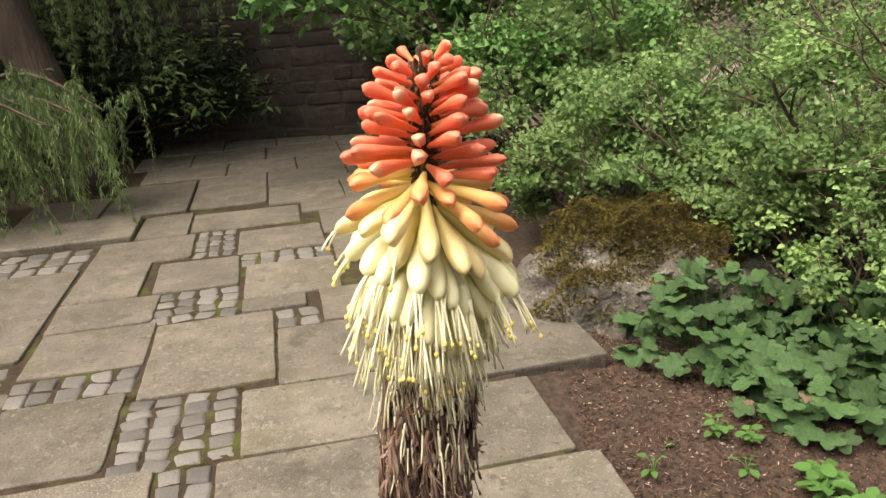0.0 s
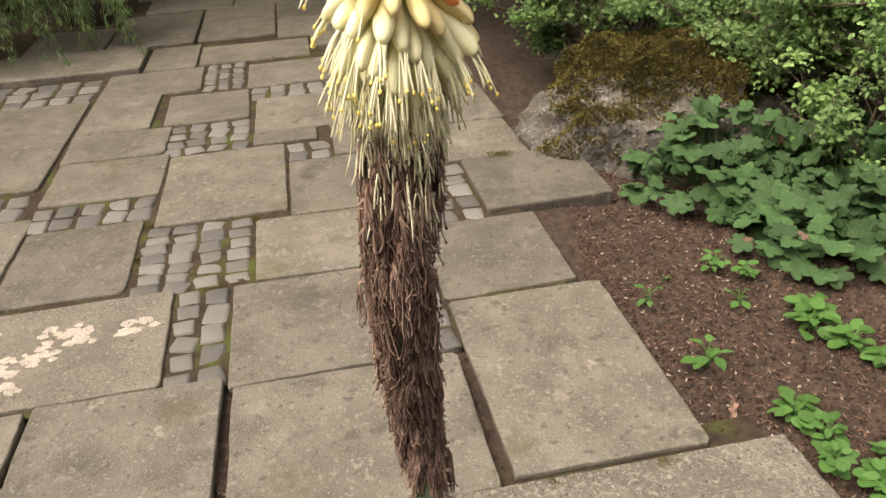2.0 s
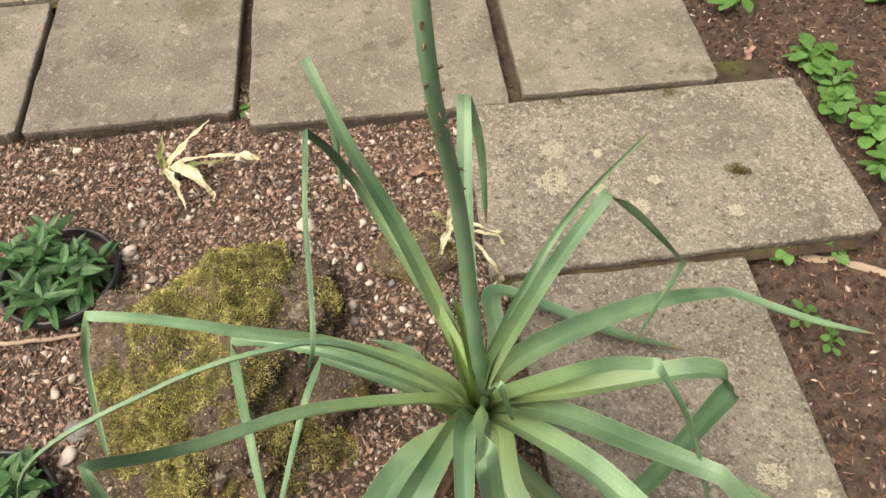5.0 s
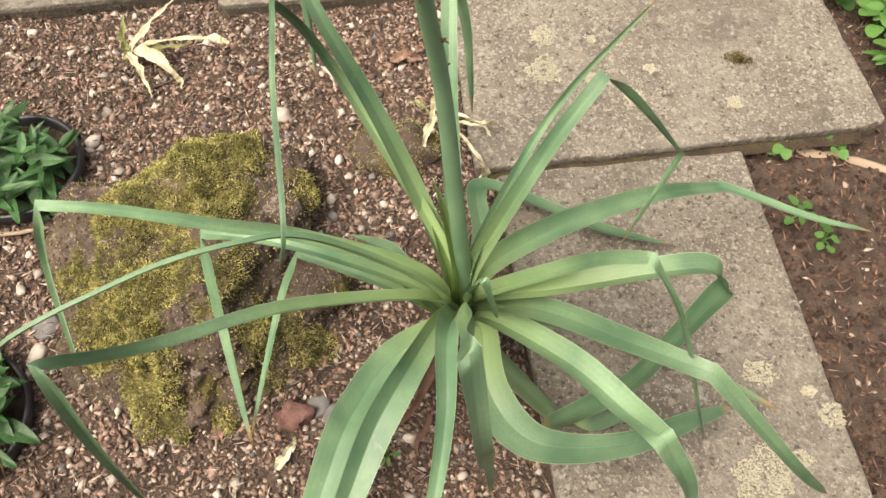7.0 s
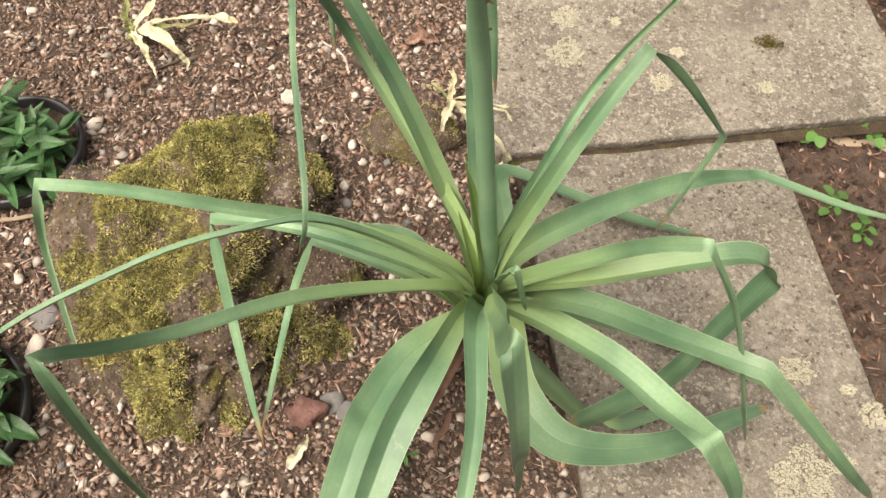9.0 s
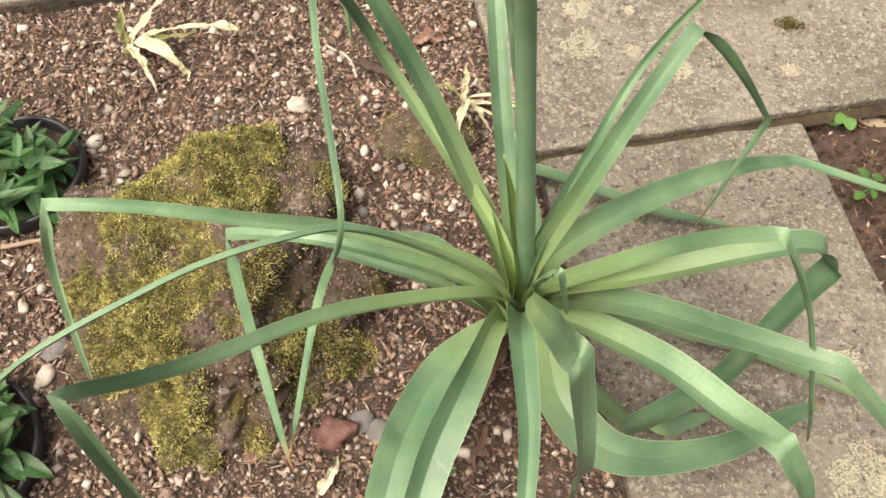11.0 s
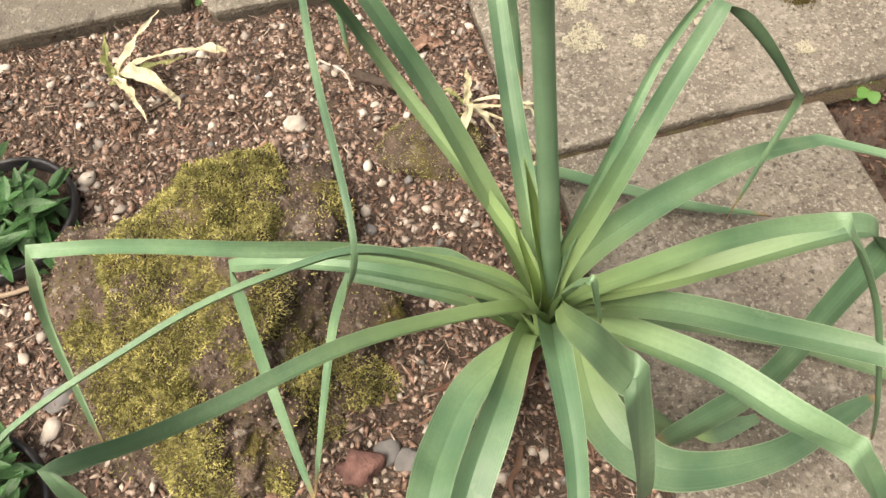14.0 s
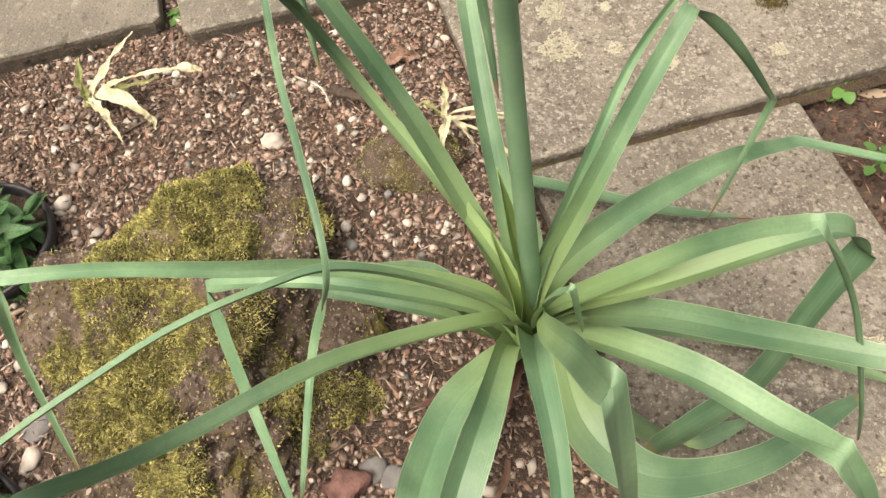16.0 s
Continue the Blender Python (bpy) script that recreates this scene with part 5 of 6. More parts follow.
ribbon([(0.006, 0, 0.02), (0.035, -0.010, 0.04), (0.065, -0.025, 0.047), (0.106, -0.049, 0.042), (0.124, -0.059, 0.02), (0.126, -0.075, 0.008)], [0.0086, 0.0194, 0.0281, 0.0151, 0.0108, 0.0033], WILT, tuft)
ribbon([(0, 0, 0.02), (0.044, -0.048, 0.04), (0.058, -0.068, 0.035), (0.072, -0.092, 0.012)], [0.0097, 0.0162, 0.0130, 0.0022], WILT, tuft)
ribbon([(-0.01, -0.004, 0.004), (0.01, -0.012, 0.025), (0.03, -0.03, 0.03)], [0.0065, 0.0130, 0.0065], WILT_GREEN, tuft)
tuft = thing("wilted_tuft", "wilted bleached leaf tuft lying beside the plant", "dead leaves", (-0.030, 0.804, -0.02), group="wilted tufts")
ribbon([(0, 0, 0.0), (0.002, 0.012, 0.035), (0.0, 0.03, 0.055)], [0.0108, 0.0151, 0.0033], WILT, tuft)
ribbon([(0, 0, 0.0), (0.002, -0.055, 0.045), (-0.012, -0.105, 0.02)], [0.0086, 0.0173, 0.0033], WILT, tuft)
ribbon([(0.003, 0, 0.0), (0.025, -0.062, 0.04), (0.048, -0.088, 0.02)], [0.0108, 0.0162, 0.0033], WILT, tuft)
ribbon([(0.003, 0, 0.0), (0.047, -0.033, 0.05), (0.089, -0.047, 0.05), (0.115, -0.045, 0.045), (0.130, -0.039, 0.04)], [0.0076, 0.0108, 0.0086, 0.0151, 0.0033], WILT, tuft)
ribbon([(0.009, -0.006, 0.0), (0.059, -0.043, 0.04), (0.10, -0.051, 0.04), (0.117, -0.064, 0.03)], [0.0065, 0.0086, 0.0086, 0.0022], WILT, tuft)
ribbon([(0.004, -0.007, 0.0), (0.061, -0.074, 0.04), (0.095, -0.114, 0.04), (0.112, -0.138, 0.03), (0.103, -0.150, 0.02)], [0.0076, 0.0097, 0.0119, 0.0216, 0.0065], WILT, tuft)
ribbon([(-0.004, 0, 0.0), (-0.03, 0.012, 0.02), (-0.05, 0.012, 0.01)], [0.0065, 0.0119, 0.0033], WILT_GREEN, tuft)
yl = thing("fallen_leaf", "yellow fallen leaf on the soil", "dead leaf", (-0.19, 0.125, -0.03))
ribbon([(-0.012, -0.025, 0), (0, 0, 0.008), (0.008, 0.03, 0.004)], 0.016, WILT, yl)
rl = thing("fallen_leaf", "pale fallen leaf between soil and shrubs", "dead leaf", (0.635, 2.05, -0.05))
ribbon([(-0.018, -0.012, 0), (0, 0, 0.010), (0.018, 0.012, 0.005)], 0.03, SHRUB_LIGHT, rl)
for k, (x, y, turn) in enumerate([(-0.93, 1.0, 30), (0.66, 1.42, 70), (-0.10, 0.945, 10)]):
    bl = thing("fallen_leaf", "curled rust-brown leaf on the soil", "dead leaf", (x, y, -0.03), turn=turn)
    ribbon([(-0.03, 0, 0), (0, 0.004, 0.012), (0.035, 0, 0.004)], 0.022, CHIP, bl)


def stick(points, r, mat, name, label):
    line = spline(points, 6)
    line = line + rng.normal(0, r * 0.12, line.shape)
    v, f = tube(line, r * (1 - 0.35 * np.linspace(0, 1, len(line))), 7)
    return tagged(new(name, mesh_of(name, v, f, mat)), label, "stick")


stick([(-0.98, 0.425, -0.03), (-0.88, 0.44, -0.026), (-0.80, 0.455, -0.024), (-0.70, 0.485, -0.028)], 0.006, ROOT, "dry_stalk", "pale dry stalk lying on the soil")
stick([(0.66, 0.82, -0.055), (0.76, 0.805, -0.05), (0.86, 0.785, -0.048), (1.05, 0.74, -0.05), (1.25, 0.72, -0.055)], 0.014, ROOT, "root", "pale surface root along the edge of the slab")
stick([(-0.228, 0.883, -0.03), (-0.185, 0.861, -0.024), (-0.136, 0.844, -0.03)], 0.012, BARK, "bark_piece", "dark piece of bark on the soil").scale = (1, 1, 0.7)
stick([(-0.64, 0.80, -0.03), (-0.56, 0.85, -0.026)], 0.003, TWIG, "twig", "thin dark twig on the soil")
stick([(-0.30, 0.93, -0.03), (-0.25, 0.89, -0.02), (-0.23, 0.85, -0.03)], 0.0022, PEBBLE, "twig", "thin pale twig on the soil")
stick([(0.80, 0.86, -0.06), (0.81, 0.84, 0.02), (0.79, 0.80, 0.07)], 0.0018, CHIP, "twig", "thin brown twig sticking up")


# ---- soil litter ----
def in_paving(x, y, edge=0.0):
    u, v = to_paving(x, y)
    return any(a - edge < u < b + edge and c - edge < v < d + edge for a, b, c, d in PAVED)


def scatter(n, x0, x1, y0, y1, seed):
    r = np.random.default_rng(seed)
    out = []
    while len(out) < n:
        x, y = r.uniform(x0, x1), r.uniform(y0, y1)
        if not in_paving(x, y, -0.002):
            out.append((x, y, ground_height(x, y)))
    return np.array(out)


def litter(name, label, pos, builder, mat):
    v, f = builder(pos)
    return tagged(new(name, mesh_of(name, v, f, mat, False)), label, "litter", kind="stuff")


NEAR, SIDE = (-1.15, 0.35, -0.25, 1.2), (0.38, 1.6, 0.0, 2.9)
litter("soil_crumbs", "dark crumbs of soil", scatter(28000, *NEAR, 1), lambda p: chips(p, 0.0043, 0.8), CRUMB)
# The right bed's crumbs take the mulch tone with shade in its colour.
litter("soil_crumbs", "dark crumbs of soil", scatter(20000, *SIDE, 2), lambda p: chips(p, 0.0064, 0.8), SHADED_MULCH)
litter("clods", "larger brown clods of soil", scatter(2600, *NEAR, 8), lambda p: chips(p, 0.0080, 0.7, 1.2), CRUMB)
litter("needle_litter", "rust-brown needles and bark shreds", scatter(4500, *NEAR, 3), lambda p: chips(p + (0, 0, 0.004), 0.0013, 0.6, 7.0), CHIP)
litter("needle_litter", "rust-brown needles and bark shreds", scatter(4500, *SIDE, 4), lambda p: chips(p + (0, 0, 0.004), 0.0018, 0.6, 7.0), CHIP)
litter("bark_litter", "flat chips of bark and wood", scatter(3000, *NEAR, 9), lambda p: chips(p + (0, 0, 0.003), 0.0046, 0.35, 2.2), CHIP)
litter("flake_litter", "tan flakes and dry shreds", scatter(6000, *NEAR, 10), lambda p: chips(p + (0, 0, 0.003), 0.0040, 0.4, 1.8), FLAKE)
litter("flake_litter", "tan flakes and dry shreds", scatter(700, *SIDE, 11), lambda p: chips(p + (0, 0, 0.003), 0.0040, 0.4, 2.2), FLAKE)
litter("needle_litter", "pale dry needles and stalk shreds", scatter(1500, *NEAR, 13), lambda p: chips(p + (0, 0, 0.006), 0.0012, 0.7, 12.0), FLAKE)
litter("grit", "small pale pebbles and grit", scatter(1500, *NEAR, 5), lambda p: chips(p + (0, 0, 0.002), 0.0038, 0.8, 1.2), PEBBLE)
litter("grit", "small pale pebbles and grit", scatter(350, *SIDE, 6), lambda p: chips(p + (0, 0, 0.002), 0.0042, 0.8, 1.2), PEBBLE)
litter("grit", "larger stones in the soil", scatter(480, *NEAR, 7), lambda p: chips(p + (0, 0, 0.003), 0.0085, 0.8, 1.2), PEBBLE)
litter("grit", "larger stones in the soil", scatter(110, *NEAR, 12), lambda p: chips(p + (0, 0, 0.002), 0.0075, 0.8, 1.2), SLATE)
jpos = []
jr = np.random.default_rng(21)
while len(jpos) < 1500:
    u, v = jr.uniform(-1.4, 1.1), jr.uniform(0.62, 4.6)
    x, y = from_paving(u, v)
    if not in_paving(x, y, -0.001):
        jpos.append((x, y, -0.02 + jr.uniform(-0.004, 0.004)))
litter("joint_litter", "brown needles caught in the joints", np.array(jpos), lambda p: chips(p, 0.0030, 0.5, 3.0), SHADED_MULCH)


# ---- red-brown conifer sprigs and moss on the slabs ----
for k, (x, y, turn, size) in enumerate([(-0.093, 0.945, 20, 0.045), (-0.665, 0.215, 80, 0.055), (-0.62, 0.80, 150, 0.035), (-0.30, 0.14, 40, 0.03), (-0.36, 0.60, 200, 0.03)]):
    pieces = []
    for q in range(9):
        f = q / 9
        for sgn in (-1, 1):
            a = np.array([0, f * size, 0.002])
            b = a + np.array([sgn * size * 0.42 * (1 - f) + sgn * 0.002, size * 0.28, 0.002])
            pieces.append(tube(spline([a, (a + b) / 2 + (0, 0, 0.002), b], 2), [0.0012, 0.0014, 0.0013, 0.001, 0.0005], 4))
    pieces.append(tube(spline([(0, -0.008, 0.001), (0, size * 0.5, 0.004), (0, size, 0.002)], 3), 0.0010, 4))
    sprig = new("dead_sprig", mesh_of("dead_sprig", *merge(pieces), CHIP))
    sprig.matrix_basis = pose(x, y, ground_height(x, y) + 0.006 if k != 4 else 0.07, 0, 0, turn)
    tagged(sprig, "dead rust-brown conifer sprig on the soil", "sprig", "dead sprigs")


def slab_moss(u, v, r, n, top):
    x, y = from_paving(u, v)
    p = np.array([x, y, top]) + rng.normal(0, 1, (n, 3)) * (r, r * 0.6, 0.0008)
    mv, mf = leaf_cloud(p, 0.005, 0.0025, 0.2, 0.0, rng.normal(0, 0.6, (n, 3)) + (0, 0, 1.0))
    part_of("moss_patch", mesh_of("moss_patch", mv, mf, BOULDER_MOSS), pavement, "dark green moss patch", kind="stuff")


for u, v, r, n, top in [(0.786, 0.84, 0.014, 420, 0.0), (0.71, 1.095, 0.014, 300, -0.004), (-0.095, 3.05, 0.012, 260, -0.01), (0.80, 2.86, 0.03, 700, 0.012), (0.45, 1.10, 0.01, 160, -0.004),
                        (-0.62, 2.40, 0.02, 400, -0.012), (-0.36, 2.15, 0.03, 500, -0.012), (-0.23, 2.60, 0.02, 400, -0.012), (-0.61, 2.66, 0.02, 300, -0.012)]:
    slab_moss(u, v, r, n, top)


# ---- broad-leaved weeds ----
def leaf_shape(length, breadth, lobes=0, fold=0.18, teeth=0.0, pointed=False):
    """An outline leaf with a midrib fold, along +y; lobes make it palmate."""
    n = 44 if lobes else 18
    vs, fs = [(0, 0, 0)], []
    for i in range(n + 1):
        s = i / n
        a = math.pi * (1 - 2 * s) * 0.93
        if lobes:
            near, size = min((abs(a - q) / 0.47, big) for q, big in ((0.0, 1.0), (0.93, 0.92), (-0.93, 0.92), (1.86, 0.72), (-1.86, 0.72), (2.7, 0.5), (-2.7, 0.5)))
            r = size * (1.0 - 0.40 * min(1.0, near) ** 1.9) + teeth * (1 if i % 2 else -1)
            x, y = math.sin(a) * r * breadth * 0.62, (math.cos(a) * r * 0.60 + 0.20) * length
        else:
            x = math.sin(a) * breadth * 0.5 * (1 - 0.25 * math.cos(a))
            y = (0.5 + 0.5 * math.cos(a)) * length
            if pointed:
                q = min(1.0, max(0.0, y / length))
                x = math.copysign(breadth * 0.95 * q**0.6 * (1 - q) ** 0.85, math.sin(a))
        z = fold * abs(x) + 0.06 * length * math.sin(3 * a) * (1 if lobes else 0.3) - 0.25 * (y / length) ** 2 * length * 0.5
        vs.append((x, y, z))
    mid = len(vs)
    vs.append((0, 0.42 * length, -0.02 * length))
    for i in range(1, n + 1):
        fs.append((mid, i + 1, i))
    fs += [(mid, 1, 0), (mid, 0, n + 1)]
    return vs, fs


LOBED_MESH = [mesh_of("leaf", *leaf_shape(1.0, 1.15 + 0.1 * k, 5, 0.10 + 0.05 * k, 0.022), LOBED) for k in range(3)]
RUSTY_MESH = [mesh_of("leaf", *leaf_shape(0.6, 0.6, 5, 0.3, 0.02), CHIP)]
WEED_MESH = [mesh_of("leaf", *leaf_shape(1.0, 0.62 + 0.15 * k, 0, 0.2, pointed=True), WEED) for k in range(3)]
POT_MESH = [mesh_of("leaf", *leaf_shape(1.0, 0.36 + 0.07 * k, 0, 0.30, pointed=True), POTLEAF) for k in range(3)]
HEART_MESH = [mesh_of("leaf", *leaf_shape(1.0, 0.9, 0, 0.15), WEED)]


def leaf_ob(meshes, parent, at, size, az, tilt, rnd):
    ob = part_of("leaf", rnd.choice(meshes), parent)
    ob.matrix_basis = pose(*at, 0, 0, az) @ pose(0, 0, 0, tilt, rnd.uniform(-18, 18), 0) @ Matrix.Diagonal((size, size, size, 1))
    return ob


def weed(at, leaves, leaf_size, height, seed, meshes, label, name="weed", group="weeds in the bed", spread=1.0):
    """A low seedling: short stems with leaves in whorls."""
    rnd = random.Random(seed)
    w = thing(name, label, "weed", (*at, ground_height(*at)), group=group)
    stems = []
    for k in range(leaves):
        az = k * 137.5 + rnd.uniform(-20, 20)
        r = spread * leaf_size * rnd.uniform(0.1, 0.9)
        z = height * rnd.uniform(0.35, 1.0)
        a = radians(az)
        p = (-math.sin(a) * r, math.cos(a) * r, z)
        leaf_ob(meshes, w, p, leaf_size * rnd.uniform(0.65, 1.15), az, rnd.uniform(-18, 22), rnd)
        line = spline([(0, 0, -0.004), (p[0] * 0.4, p[1] * 0.4, z * 0.7), p], 3)
        stems.append(tube(line, 0.0012 + leaf_size * 0.008, 5))
    part_of("stem_tuft", mesh_of("stem_tuft", *merge(stems), WEED), w, kind="stuff")
    return w


weed((0.645, 1.60), 7, 0.052, 0.07, 1, WEED_MESH, "bright green seedling with broad leaves on bare soil")
weed((0.655, 0.80), 7, 0.023, 0.035, 2, HEART_MESH, "small round-leaved seedling at the slab edge")
weed((0.755, 0.815), 6, 0.020, 0.03, 3, HEART_MESH, "small round-leaved seedling at the root")
weed((0.670, 0.655), 6, 0.021, 0.03, 4, HEART_MESH, "small round-leaved seedling at the slab edge")
weed((0.705, 0.60), 6, 0.023, 0.03, 5, HEART_MESH, "small round-leaved seedling at the slab edge")
weed((-0.030, 0.140), 5, 0.016, 0.02, 6, WEED_MESH, "tiny round-leaved seedling beneath the leaves")
weed((-0.545, 1.105), 7, 0.018, 0.02, 7, HEART_MESH, "tiny seedling in the joint between two slabs")
weed((0.83, 1.92), 6, 0.04, 0.05, 8, WEED_MESH, "pale green seedling on bare soil")
weed((0.55, 1.90), 5, 0.03, 0.05, 18, WEED_MESH, "pale green seedling at the slab edge")
for k, (x, y, s) in enumerate([(0.80, 1.40, 0.065), (0.85, 1.32, 0.06), (0.83, 1.24, 0.055), (0.90, 1.17, 0.06), (0.95, 1.10, 0.06), (0.90, 1.04, 0.055), (0.98, 1.25, 0.06), (1.02, 1.15, 0.055), (0.94, 0.98, 0.05),
                               (0.99, 1.78, 0.07), (1.06, 1.70, 0.07), (1.12, 1.62, 0.06), (1.02, 1.86, 0.07), (0.80, 2.10, 0.05), (0.88, 2.04, 0.05), (1.22, 1.45, 0.05)]):
    weed((x, y), 19, s * 0.66, 0.060, 30 + k, WEED_MESH[1:] + HEART_MESH * 2, "spreading green ground weed beside the slab")

# ---- mound of large lobed leaves ----
for m_i, (cx, cy, rx, ry, h, n) in enumerate([(0.98, 2.72, 0.36, 0.34, 0.36, 170), (1.36, 2.52, 0.40, 0.38, 0.36, 190), (1.25, 2.24, 0.34, 0.24, 0.24, 110), (1.85, 2.75, 0.5, 0.5, 0.42, 130)]):
    rnd = random.Random(90 + m_i)
    mound = thing("lobed_leaf_plant", "mound of large lobed green leaves under the shrub", "leafy plant", (cx, cy, -0.06), group="lobed-leaf plants")
    stems = []
    for k in range(n):
        a = rnd.uniform(0, 2 * math.pi)
        r = math.sqrt(rnd.random())
        x, y = rx * r * math.cos(a), ry * r * math.sin(a)
        z = max(0.05, h * (1 - 0.8 * r * r) * rnd.uniform(0.35, 1.05))
        az = math.degrees(math.atan2(-x, y)) + rnd.uniform(-50, 50)
        if rnd.random() < 0.5:
            az = rnd.uniform(120, 240)
        leaf_ob(LOBED_MESH if rnd.random() > 0.05 else RUSTY_MESH, mound, (x, y, z), rnd.uniform(0.05, 0.11), az, rnd.uniform(-62, 8), rnd)
        stems.append(tube(spline([(x * 0.4, y * 0.4, 0), (x * 0.8, y * 0.8, z * 0.6), (x, y, z)], 3), 0.0016, 4))
    part_of("stem_tuft", mesh_of("stem_tuft", *merge(stems), LOBED), mound, kind="stuff")

# ---- potted plants ----


def potted_plant(at, r, seed, label):
    rnd = random.Random(seed)
    p = thing("potted_plant", label, "potted plant", at, group="pots sunk in the bed")
    vs, fs, k = [], [], 40
    prof = [(0.86, -0.10), (0.965, -0.012), (1.0, -0.010), (1.03, 0.0), (1.035, 0.016), (1.0, 0.020), (0.95, 0.016), (0.94, -0.03)]
    for rr, z in prof:
        for j in range(k):
            a = 2 * math.pi * j / k
            vs.append((r * rr * math.cos(a), r * rr * math.sin(a), z))
    for i in range(len(prof) - 1):
        for j in range(k):
            fs.append((i * k + j, i * k + (j + 1) % k, (i + 1) * k + (j + 1) % k, (i + 1) * k + j))
    pot = part_of("pot", mesh_of("pot", vs, fs, POT), p, "black plastic nursery pot")
    sv = [(0, 0, 0.0)] + [(r * 0.945 * q * math.cos(2 * math.pi * j / 30), r * 0.945 * q * math.sin(2 * math.pi * j / 30), -0.008 + rnd.uniform(-0.004, 0.004)) for q in (0.5, 1.0) for j in range(30)]
    sf = [(0, 1 + j, 1 + (j + 1) % 30) for j in range(30)] + [(1 + j, 31 + j, 31 + (j + 1) % 30, 1 + (j + 1) % 30) for j in range(30)]
    part_of("potting_soil", mesh_of("potting_soil", sv, sf, SOIL), p)
    stems = []
    for s in range(17):
        a, q = rnd.uniform(0, 6.28), r * 0.66 * math.sqrt(rnd.random())
        x, y, h = q * math.cos(a), q * math.sin(a), rnd.uniform(0.03, 0.09)
        lean = (x * 0.25, y * 0.25)
        stems.append(tube(spline([(x * 0.8, y * 0.8, -0.01), (x, y, h * 0.5), (x + lean[0], y + lean[1], h)], 3), 0.0016, 5))
        turn = rnd.uniform(0, 90)
        for lv in range(3):
            for c in range(4 if lv == 2 else 2):
                az = turn + lv * 90 + c * (90 if lv == 2 else 180) + rnd.uniform(-12, 12)
                z = h * (0.45 + 0.27 * lv)
                leaf_ob(POT_MESH, p, (x + lean[0] * (z / h), y + lean[1] * (z / h), z), rnd.uniform(0.062, 0.092) * (1 - 0.22 * lv), az, rnd.uniform(-15, 15) + 14 * lv, rnd)
    part_of("stem_tuft", mesh_of("stem_tuft", *merge(stems), POTLEAF), p, kind="stuff")
    return p


potted_plant((-0.79, 0.598, -0.020), 0.114, 5, "low leafy plant in a black pot sunk in the soil")
potted_plant((-0.722, 0.12, -0.020), 0.118, 6, "low leafy plant in a black pot sunk in the soil")


# ---- shrubs and trees ----
def branchy(start, reach, levels, r0, rnd, spread=0.6, up=0.2, kids=3, seg=4):
    """Limbs that fork again and again: pieces for a mesh, and the points where leaves sit."""
    pieces, ends = [], []

    def grow(p, d, length, r, level):
        pts = [np.array(p)]
        for _ in range(seg):
            d = d + np.array([rnd.gauss(0, 0.16), rnd.gauss(0, 0.16), rnd.gauss(0, 0.10) + up * 0.12])
            d /= np.linalg.norm(d)
            pts.append(pts[-1] + d * length / seg)
        line = np.array(pts)
        pieces.append(tube(line, r * np.linspace(1, 0.6, len(line)), 6 if level < 2 else 4))
        if level >= levels - 1:
            ends.extend((q, d) for q in pts[1:])
        if level < levels:
            for _ in range(kids):
                q = pts[rnd.randint(2, seg)]
                nd = d + np.array([rnd.gauss(0, spread), rnd.gauss(0, spread), rnd.gauss(0, spread * 0.6) + up * 0.3])
                grow(q, nd / np.linalg.norm(nd), length * rnd.uniform(0.55, 0.8), r * 0.58, level + 1)

    for p, d, length in reach:
        d = np.array(d, float)
        grow(np.array(p, float) + start, d / np.linalg.norm(d), length, r0, 0)
    return pieces, ends


def shrub(name, label, at, stems, r0, levels, leaves, leaf, mat, seed, puff=0.07, up=0.7, kids=3, breadth=0.75, category="shrub"):
    rnd = random.Random(seed)
    ob = thing(name, label, category, at)
    pieces, ends = branchy(np.zeros(3), stems, levels, r0, rnd, kids=kids)
    part_of("branchwork", mesh_of("branchwork", *merge(pieces), TWIG), ob, kind="stuff")
    pos = np.array([e[0] for e in ends])
    clumps = pos[rng.integers(0, len(pos), max(60, leaves // 130))]
    p = clumps[rng.integers(0, len(clumps), leaves)] + rng.normal(0, puff, (leaves, 3)) * (1.0, 1.0, 0.55)
    p[:, 2] = np.maximum(p[:, 2], 0.03)
    mats = mat if isinstance(mat, tuple) else (mat,)
    # leaves near one another share their shade of green
    tone = np.array([noise.noise(Vector(q * 2.2)) for q in p[:]])
    for k, m in enumerate(mats):
        sel = (tone <= 0.22) if (k == 0 and len(mats) > 1) else (tone > 0.22) if len(mats) > 1 else np.ones(leaves, bool)
        if sel.sum():
            part_of("foliage", mesh_of("foliage", *leaf_cloud(p[sel], leaf, leaf * breadth, up, 0.15), m), ob, kind="stuff")
    return ob


fan = lambda n, h, out, seed: [((random.Random(seed + k).uniform(-0.1, 0.1), random.Random(seed + 50 + k).uniform(-0.1, 0.1), 0),  # noqa: E731
                                (out * math.cos(k * 2.4), out * math.sin(k * 2.4), 1.0), h * random.Random(seed + 9 * k).uniform(0.8, 1.2)) for k in range(n)]
shrub("shrub", "loose green shrub with many small round leaves", (1.55, 3.35, -0.06), fan(9, 0.58, 0.8, 1), 0.016, 3, 17000, 0.026, (SHRUB, SHRUB_LIGHT), 1, 0.06)
shrub("shrub", "loose green shrub with many small round leaves", (2.35, 3.05, -0.06), fan(9, 0.8, 0.7, 2), 0.018, 3, 15000, 0.026, (SHRUB, SHRUB_LIGHT), 2, 0.06)
shrub("shrub", "loose green shrub with many small round leaves", (2.1, 4.4, -0.06), fan(7, 0.85, 0.6, 3), 0.02, 3, 6000, 0.032, (SHRUB, SHRUB_LIGHT), 3, 0.07)
